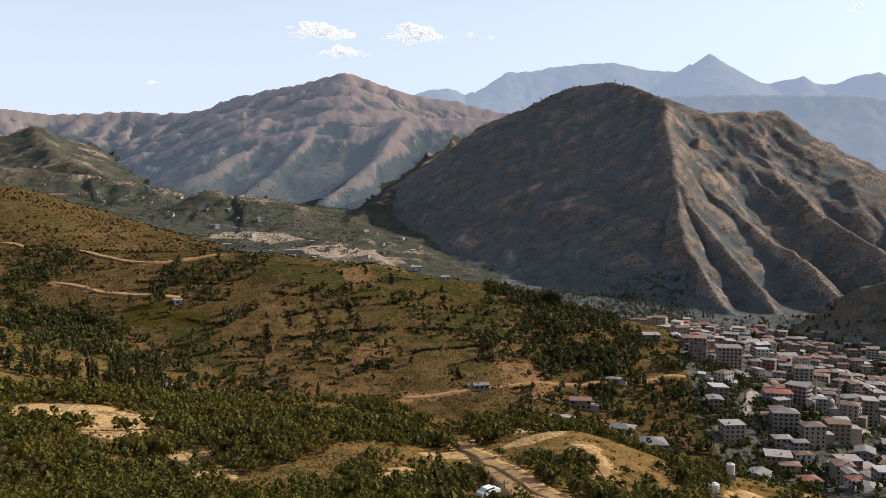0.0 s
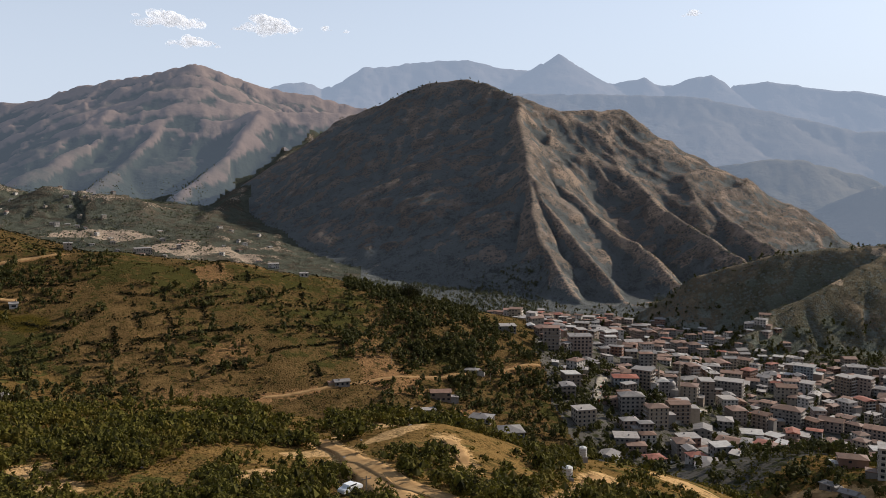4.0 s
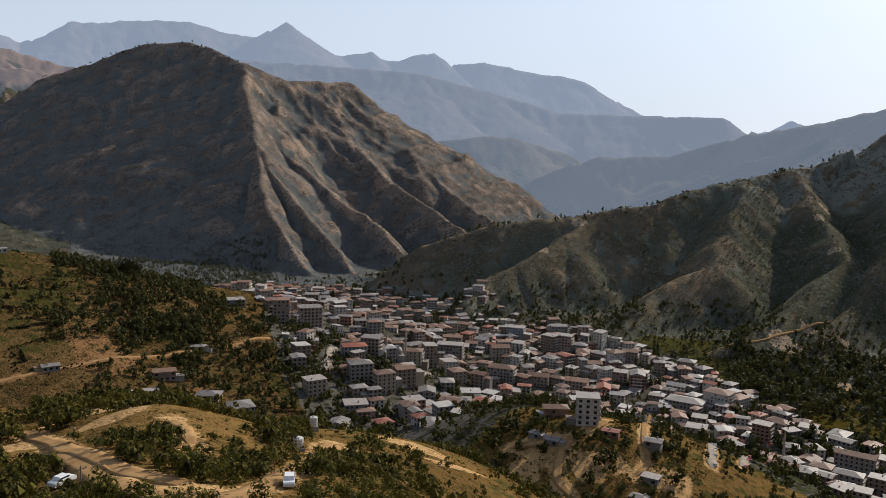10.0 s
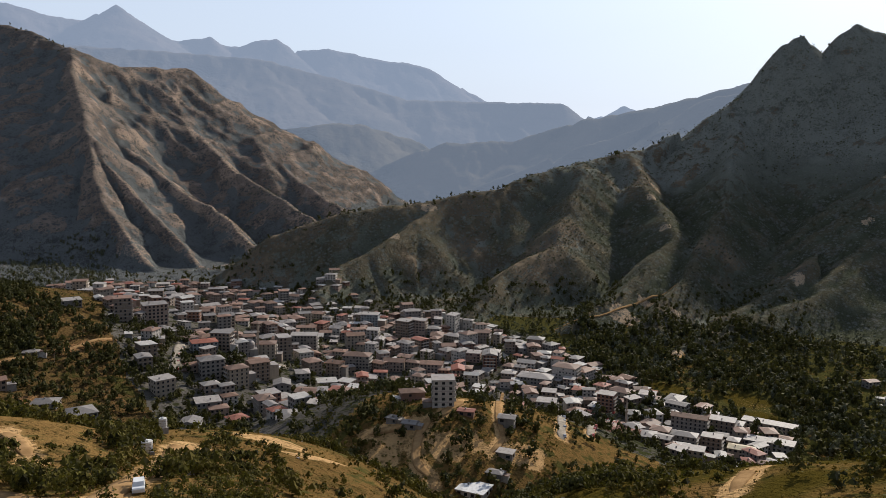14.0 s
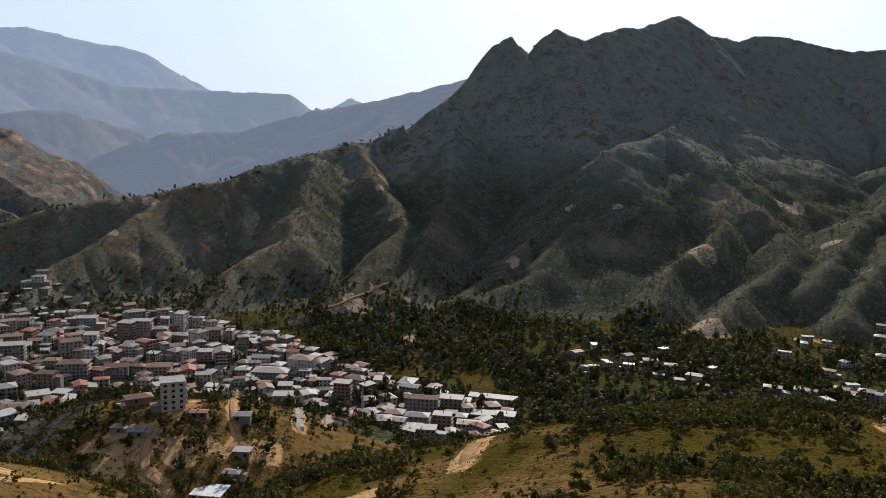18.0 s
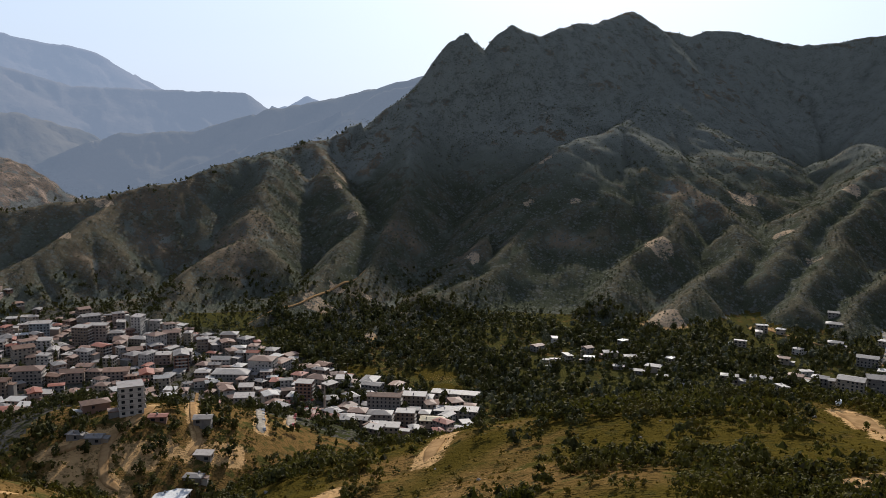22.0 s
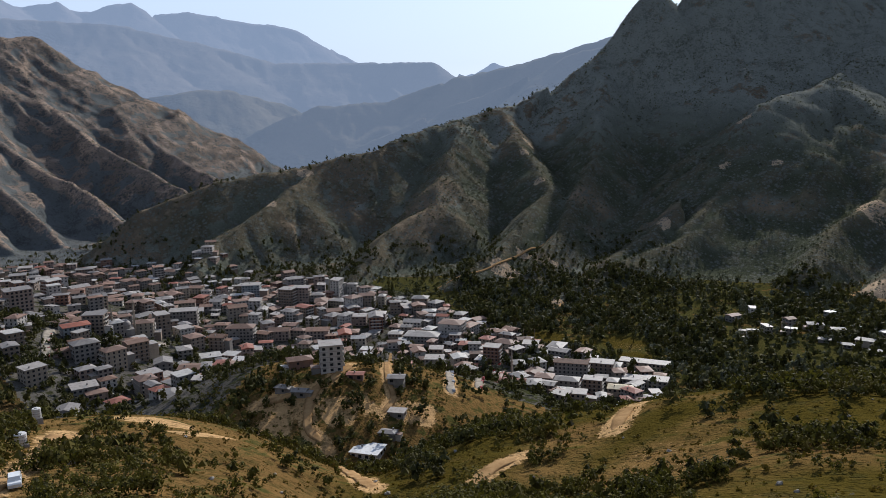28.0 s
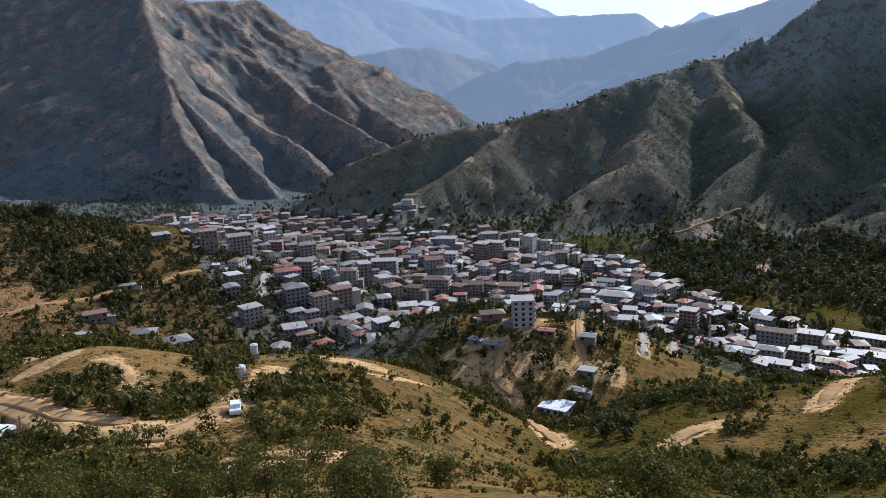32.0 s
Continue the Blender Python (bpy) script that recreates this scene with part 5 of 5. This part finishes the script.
p = spots(6000, 34, 8, 740, 1080, lambda x, y: 0.2 + step(fractal(x, y, 45, 3, 483), 0.42, 0.58), 630, 1.0)
scatter("bushes", FAR_BUSH, p, plant.uniform(1.2, 3.2, len(p)), SCRUB, "dark bushes on the slope behind the terraced hill", "bush", 41)
p = spots(36000, 33, -20, 440, 1050, lambda x, y: 0.4 + 0.6 * step(fractal(x, y, 50, 3, 481), 0.45, 0.6), 617, 1.0)
half = len(p) // 2
scatter("bushes", FAR_BUSH, p[:half], plant.uniform(0.5, 1.6, half), SCRUB, "small dark bushes dotted over the terraced hill", "bush", 8)
scatter("bushes", FAR_BUSH, p[half:], plant.uniform(0.5, 1.5, len(p) - half), OLIVE, "small yellow-green bushes dotted over the terraced hill", "bush", 40)
# hedges on the old field edges
rows = []


def hedge(*line):
    """Bushes set close together along one old field edge."""
    for (ax, ay), (bx, by) in zip(line[:-1], line[1:]):
        count = int(math.hypot(bx - ax, by - ay) / 0.42)
        t = plant.uniform(0, 1, count)
        gap = fractal(ax + (bx - ax) * t, ay + (by - ay) * t, 11, 2, 643) > (0.36 if abs(bx - ax) > abs(by - ay) else 0.52)
        rows.append(np.stack([ax + (bx - ax) * t + plant.normal(0, 0.7, count), ay + (by - ay) * t + plant.normal(0, 0.7, count)], -1)[gap])


hedge((-113, 579), (-99, 589), (-92, 601))
hedge((-106, 551), (-87, 562), (-72, 571), (-38, 586))
hedge((-70, 624), (-45, 632))
hedge((-40, 621), (-28, 639), (-6, 628))
hedge((7, 634), (43, 657))
hedge((-35, 544), (-24, 554), (-9, 562), (35, 586))
hedge((-60, 529), (-38, 536))
hedge((-103, 509), (-80, 518))
hedge((-108, 663), (-90, 586), (-83, 568))
hedge((-88, 699), (-66, 591))
hedge((-66, 697), (-57, 647))
hedge((-46, 715), (-36, 617))
hedge((-57, 575), (-35, 544))
hedge((-128, 594), (-117, 550), (-107, 508))
hedge((-172, 656), (-149, 581))
hedge((-232, 624), (-161, 630))
hedge((6, 569), (11, 531))
hedge((-188, 605), (-159, 605))
hedge((-120, 618), (-100, 552))
hedge((-2, 694), (6, 585))
hedge((-48, 580), (23, 606))
hedge((-138, 549), (-117, 543))
hedge((-84, 544), (-61, 536))
hedge((-146, 617), (-103, 617))
hedge((-192, 577), (-150, 567))
hedge((28, 605), (33, 561))
hedge((-112, 485), (-65, 507))
# shorter rows along the slope, on the old terrace walls
g = np.random.default_rng(641)
for k in range(420):
    az, r = radians(g.uniform(-13, 33)), g.uniform(490, 960)
    q = np.array([-math.sin(az) * r, math.cos(az) * r])
    if g.random() < 0.04:
        way = q / r
    else:
        fall = np.array([height(q[0] + 4, q[1]) - height(q[0] - 4, q[1]), height(q[0], q[1] + 4) - height(q[0], q[1] - 4)])
        way = np.array([-fall[1], fall[0]]) / (np.hypot(*fall) + 1e-6)
    span = g.uniform(8, 34)
    t = g.uniform(-0.5, 0.5, int(span * 0.7))
    rows.append(q + way * (t * span)[:, None] + g.normal(0, 0.7, (len(t), 2)))
rows = np.concatenate(rows)
p = np.concatenate([rows, (terrain(rows[:, 0], rows[:, 1]) - 0.1)[:, None]], -1)
scatter("hedges", FAR_BUSH, p, plant.uniform(1.0, 2.3, len(p)), SCRUB, "dark hedges along the old field edges", "hedge", 9)
p = spots(20000, 5, -92, 900, 2300, lambda x, y: 0.3 + 0.7 * step(fractal(x, y, 120, 3, 491), 0.45, 0.62), 618, 1.0)
scatter("scrub", FAR_BUSH, p, plant.uniform(1.4, 3.4, len(p)), HAZED_SCRUB, "dark scrub scattered over the mountain flanks", "bush", 10)


# oaks in the gullies and beside the lane of the terraced hill
GROVES = np.array([(-322, 652, 30), (-307, 595, 23), (-294, 648, 19), (-256, 571, 13), (-227, 488, 18), (-209, 494, 18), (-204, 526, 15), (-179, 496, 18), (-157, 442, 19), (-204, 409, 19), (-192, 618, 26), (-156, 667, 19), (-198, 654, 23), (126, 596, 21), (-163, 522, 7), (-130, 467, 20), (-106, 488, 14)], float)
plots = []
for gx0, gy0, size in GROVES:
    count = int(size * size * 0.1)
    a, d = plant.uniform(0, 2 * math.pi, count), size * np.sqrt(plant.uniform(0, 1, count))
    plots.append(np.stack([gx0 + d * np.cos(a), gy0 + 1.5 * d * np.sin(a)], -1))
plots = np.concatenate(plots)
p = np.concatenate([plots, (terrain(plots[:, 0], plots[:, 1]) - 0.1)[:, None]], -1)
scatter("trees", SMALL_TREE, p, 2.5 + 4.0 * plant.uniform(0, 1, len(p)) ** 1.4, GARDEN, "dark oaks in the gullies of the terraced hill", "tree", 43)
p = spots(2200, 0, -17, 990, 1480, lambda x, y: 0.9 * (terrain(x, y) < -135), 633, 1.5)
scatter("trees", SMALL_TREE, p, 3.0 + 4.0 * plant.uniform(0, 1, len(p)), HAZED_SCRUB, "dark trees along the foot of the steep mountain", "tree", 44)
p = spots(42000, -24, -92, 830, 1750, lambda x, y: 0.25 + 0.75 * step(fractal(x, y, 70, 3, 493), 0.4, 0.58), 634, 1.0)
far_p = spots(9000, 34, 6, 1350, 2700, lambda x, y: 0.15 + step(fractal(x, y, 90, 3, 495), 0.4, 0.58), 635, 1.0)
scatter("scrub", FAR_BUSH, far_p, plant.uniform(2.5, 6.0, len(far_p)), HAZED_SCRUB, "dark scrub and orchards on the foothills up the valley", "bush", 46)
scatter("scrub", FAR_BUSH, p, 1.2 + 3.0 * plant.uniform(0, 1, len(p)) ** 2, HAZED_SCRUB, "grey-green scrub covering the spurs of the horned mountain", "bush", 45)


# single trees along the skyline of the long ridge
lines = []
for crest, fall, top, who in RIDGES:
    if who == HORN and crest[-1][0] in (-58.5, -65.9) or who == NOSE and crest[0][0] == 7.5:
        c = np.array([at(*q)[:2] for q in crest])
        for a, b in zip(c[:-1], c[1:]):
            t = plant.uniform(0, 1, max(2, int(np.hypot(*(b - a)) / 9)))[:, None]
            lines.append(a + (b - a) * t + plant.normal(0, 9, (len(t), 2)))
lines = np.concatenate(lines)
lines = lines[fractal(lines[:, 0], lines[:, 1], 70, 2, 497) > 0.5]
p = np.concatenate([lines, (terrain(lines[:, 0], lines[:, 1]) - 0.2)[:, None]], -1)
scatter("trees", SMALL_TREE, p, plant.uniform(3.0, 7.0, len(p)), GARDEN, "single dark trees along the mountain crests", "tree", 47)


def big_tree(x, y, tall, leaves, seed, foliage=OAK, label="leafy oak tree with a short crooked trunk"):
    """A single tree near the camera: tapered trunk, limbs, crown of small leaves."""
    g = np.random.default_rng(seed)
    tree = thing("tree", pose(x, y, height(x, y) - 0.15), label, "tree", "trees of the near slope")
    part("trunk", Shape().turned([(0.06 * tall, 0), (0.04 * tall, 0.15 * tall), (0.032 * tall, 0.4 * tall), (0.012 * tall, 0.8 * tall)], 8), BARK, tree, "", True)
    for k in range(5):
        a, z0 = g.uniform(0, 6.28), tall * g.uniform(0.18, 0.45)
        d = Vector((math.cos(a) * 0.34 * tall, math.sin(a) * 0.34 * tall, tall * g.uniform(0.2, 0.36)))
        side = d.cross(Vector((0, 0, 1))).normalized() * 0.016 * tall
        up = Vector((0, 0, 0.016 * tall))
        o = Vector((0, 0, z0))
        ring = [o + side, o + up, o - side, o - up, o + d + side * 0.3, o + d + up * 0.3, o + d - side * 0.3, o + d - up * 0.3]
        part("limb", Shape().add(ring, [(0, 1, 5, 4), (1, 2, 6, 5), (2, 3, 7, 6), (3, 0, 4, 7), (4, 5, 6, 7)]), BARK, tree)
    c = crown(leaves, tall, seed, wide=0.95, tall=0.85, blobs=14, leaf=(0.11 if tall < 6 else 0.75) / tall, low=0.2, core=0)
    ob = sheet("crown", c, np.arange(len(c)).reshape(-1, 3), foliage, False)
    ob.parent = tree
    return tree


for k in range(26):
    az, r = plant.uniform(-48, 30), plant.uniform(24, 62)
    x, y = -math.sin(radians(az)) * r, math.cos(radians(az)) * r
    if near_track(np.array([x]), np.array([y]))[0] > 4:
        big_tree(x, y, plant.uniform(2.4, 3.9), 4200, 900 + k)


big_tree(90, 700, 16.0, 2600, 977, SCRUB, "tall dark tree standing alone on the hill crest")


# ---- clouds ----
CLOUD = Nodes("glowing_cloud", 1.0)
CLOUD.color((0.75, 0.73, 0.72))
# faint white emission stands in for sunlight in the puffs
CLOUD.put(CLOUD.b.inputs["Emission Color"], (0.95, 0.93, 0.92, 1.0))
CLOUD.b.inputs["Emission Strength"].default_value = 0.36
veil = CLOUD.t.nodes.new("ShaderNodeBsdfTransparent")
thin = CLOUD.t.nodes.new("ShaderNodeMixShader")
CLOUD.t.links.new(CLOUD.ramp(CLOUD.noise(0.035, 6, 0.75), 0.28, 0.95), thin.inputs[0])
CLOUD.t.links.new(veil.outputs[0], thin.inputs[1]), CLOUD.t.links.new(CLOUD.b.outputs[0], thin.inputs[2])
CLOUD.t.links.new(thin.outputs[0], CLOUD.t.nodes["Material Output"].inputs[0])


def cloud(az, el, wide, tall, seed, lean=0.0):
    """A small fair-weather cloud: many soft puffs over a flat base, thicker towards one end."""
    g = random.Random(seed)
    bm = bmesh.new()
    for k in range(max(8, int(wide / 6))):
        u = max(-1.0, min(1.0, g.gauss(lean * 0.35, 0.42)))
        lift = max(0.12, 1 - abs(u - lean) ** 1.6 / (1 + abs(lean)) ** 1.6)
        size = tall * g.uniform(0.14, 0.26) * (0.5 + 0.6 * lift)
        m = pose(u * wide / 2, g.uniform(-0.12, 0.12) * wide, tall * lift * g.uniform(0.0, 0.75)) @ Matrix.Diagonal((1.7 * size, 1.5 * size, size * g.uniform(0.6, 1.0), 1))
        bmesh.ops.create_icosphere(bm, subdivisions=2, radius=1.0, matrix=m)
    for v in bm.verts:
        v.co += noise.noise_vector(v.co / 22.0) * tall * 0.14 + noise.noise_vector(v.co / 7.0) * tall * 0.05
    me = bpy.data.meshes.new("cloud")
    bm.to_mesh(me), bm.free()
    me.materials.append(CLOUD.m)
    me.polygons.foreach_set("use_smooth", [True] * len(me.polygons))
    ob = new("cloud", me)
    ob.matrix_world = Matrix.Translation(at(az, el, 4750)) @ pose(0, 0, 0, 0, 0, az)
    return tagged(ob, "small white cloud in the pale sky, brightened by its own glow", "cloud", "clouds")


cloud(7.7, 9.25, 415, 88, 1, -0.6)
cloud(1.4, 9.1, 300, 105, 2, -0.5)
cloud(6.5, 8.05, 280, 62, 3, -0.2)
cloud(3.7, 9.2, 90, 40, 8)
cloud(19.1, 5.9, 85, 20, 4)
cloud(-1.8, 9.3, 70, 38, 5)
cloud(-3.2, 9.2, 42, 24, 6)
cloud(-26.1, 10.0, 120, 42, 7)


# ---- small things on the near hill ----
WHITE = plaster("white_paint", (0.7, 0.69, 0.66))
RUST = earth("rusty_steel", (0.2, 0.1, 0.06), (0.3, 0.17, 0.1))
STONE = earth("grey_field_stone", (0.28, 0.25, 0.21), (0.42, 0.38, 0.33))
TYRE = Nodes("black_rubber", 0.85).color((0.02, 0.02, 0.02)).m
TIMBER = earth("weathered_pole_wood", (0.22, 0.17, 0.12), (0.34, 0.28, 0.2))


def water_tank(x, y, radius, tall, stand):
    z = height(x, y)
    tank = thing("water_tank", pose(x, y, z), "white cylindrical water tank on a low stand", "water tank")
    part("stand", Shape().box(-radius, -radius, -0.6, radius, radius, stand), CONCRETE, tank)
    part("body", Shape().turned([(radius * 0.96, stand), (radius, stand + 0.1), (radius, stand + tall - 0.1), (radius * 0.9, stand + tall)], 24), WHITE, tank)
    part("lid", Shape().turned([(radius * 0.4, stand + tall), (radius * 0.4, stand + tall + 0.18), (radius * 0.3, stand + tall + 0.25)], 18), WHITE, tank)
    for k in range(3):
        zz = stand + tall * (0.25 + 0.25 * k)
        part("hoop", Shape().turned([(radius, zz - 0.05), (radius + 0.03, zz - 0.03), (radius + 0.03, zz + 0.03), (radius, zz + 0.05)], 24), CONCRETE, tank)
    part("pipe", Shape().box(radius * 0.9, -0.06, -0.3, radius * 0.9 + 0.12, 0.06, stand + 0.4), RUST, tank)


water_tank(53.5, 160, 1.1, 2.2, 0.4)
water_tank(71, 200, 1.0, 2.4, 1.6)


def parked_car(x, y, turn, paint, label):
    z = height(x, y)
    car = thing("car", pose(x, y, z + 0.35, 0, 0, turn), label, "car", "parked cars")
    prof = [(-2.1, 0.3), (-2.1, 0.75), (-1.9, 0.9), (-1.3, 0.95), (-0.9, 1.42), (0.7, 1.45), (1.3, 0.98), (2.0, 0.85), (2.1, 0.6), (2.1, 0.3)]
    k = len(prof)
    verts = [(u, -0.82 if z < 1 else -0.68, z) for u, z in prof] + [(u, 0.82 if z < 1 else 0.68, z) for u, z in prof]
    part("body", Shape().add(verts, [tuple(range(k)), tuple(range(2 * k - 1, k - 1, -1))] + [(i, i + k, (i + 1) % k + k, (i + 1) % k) for i in range(k)]), paint, car)
    for side in (-1, 1):
        part("side_window", Shape().box(-0.85, side * 0.74 - 0.03, 1.0, 0.75, side * 0.74 + 0.03, 1.35), GLASS, car)
        for u in (-1.3, 1.3):
            wheel = part("wheel", Shape().turned([(0.33, -0.1), (0.36, 0.0), (0.33, 0.1)], 14), TYRE, car)
            wheel.matrix_basis = pose(u, side * 0.78, 0.05, 90)


PAINT_W = Nodes("white_car_paint", 0.35).color((0.75, 0.75, 0.74)).m
PAINT_G = Nodes("grey_car_paint", 0.35).color((0.25, 0.26, 0.28)).m
PAINT_R = Nodes("red_car_paint", 0.35).color((0.35, 0.05, 0.04)).m
parked_car(7.5, 134, 40, PAINT_W, "white car parked on the earth beside the track")
parked_car(36.5, 113, 70, PAINT_W, "white car standing on the dirt track")
parked_car(258, 17, 10, PAINT_W, "white car parked beside the wide dirt road")
for k, (line, width) in enumerate(TRACKS):
    if width >= 4.9 and float(np.hypot(*line.mean(0))) > 450:
        for j in range(3, len(line) - 2, 9):
            d = line[j + 1] - line[j]
            paint, word = ((PAINT_W, "white"), (PAINT_G, "grey"), (PAINT_R, "red"))[(j + k) % 3]
            parked_car(line[j][0] + d[1] * 0.9, line[j][1] - d[0] * 0.9, math.degrees(math.atan2(d[1], d[0])), paint, f"{word} car parked at the side of the street")


def utility_pole(x, y, tall, label="tall wooden power pole with a crossarm"):
    z = height(x, y)
    pole = thing("utility_pole", pose(x, y, z - 0.3, 0, 0, (x * 7 + y) % 90), label, "utility pole", "power poles")
    part("post", Shape().turned([(0.16, 0), (0.1, tall)], 10), TIMBER, pole)
    part("crossarm", Shape().box(-0.9, -0.06, tall - 0.6, 0.9, 0.06, tall - 0.48), TIMBER, pole)
    for u in (-0.75, 0.0, 0.75):
        part("insulator", Shape().turned([(0.05, tall - 0.48), (0.07, tall - 0.38), (0.03, tall - 0.25)], 8, u), CONCRETE, pole)


for x, y in ((570, 425), (563, 432), (10, 132), (130, 560), (176, 590), (60, 560), (250, 560), (300, 600), (470, 470), (520, 440), (600, 250), (690, 200), (310, 330)):
    utility_pole(x, y, 13 if x in (570, 563) else 3.2 if x == 10 else 8)


def stone(x, y, size, seed, label, group):
    g = random.Random(seed)
    bm = bmesh.new()
    bmesh.ops.create_icosphere(bm, subdivisions=2, radius=size)
    for v in bm.verts:
        v.co *= 0.75 + 0.5 * noise.noise(v.co * (1.1 / size) + Vector((seed, 0, 0)))
        v.co.z *= 0.7
    me = bpy.data.meshes.new("stone")
    bm.to_mesh(me), bm.free()
    me.materials.append(STONE)
    ob = new("stone", me)
    ob.matrix_world = pose(x, y, height(x, y) + size * 0.2, g.uniform(-15, 15), g.uniform(-15, 15), g.uniform(0, 360))
    tagged(ob, label, "stone", group)


# spoil and stones thrown up along the lowest track
g = random.Random(5)
for k in range(60):
    t = g.random()
    x, y = 18 + 11 * t + g.uniform(-0.8, 0.8), 94 - 26 * t + g.uniform(-0.8, 0.8)
    stone(x + 1.8, y + 2.2, g.uniform(0.18, 0.55), k, "pale rough stone in the bank beside the track", "stones along the track")
for k in range(70):
    az, r = -g.uniform(-26, 88), g.uniform(60, 300)
    stone(-math.sin(radians(az)) * r, math.cos(radians(az)) * r, g.uniform(0.3, 0.9), 100 + k, "grey boulder lying in the dry grass", "boulders on the slope")
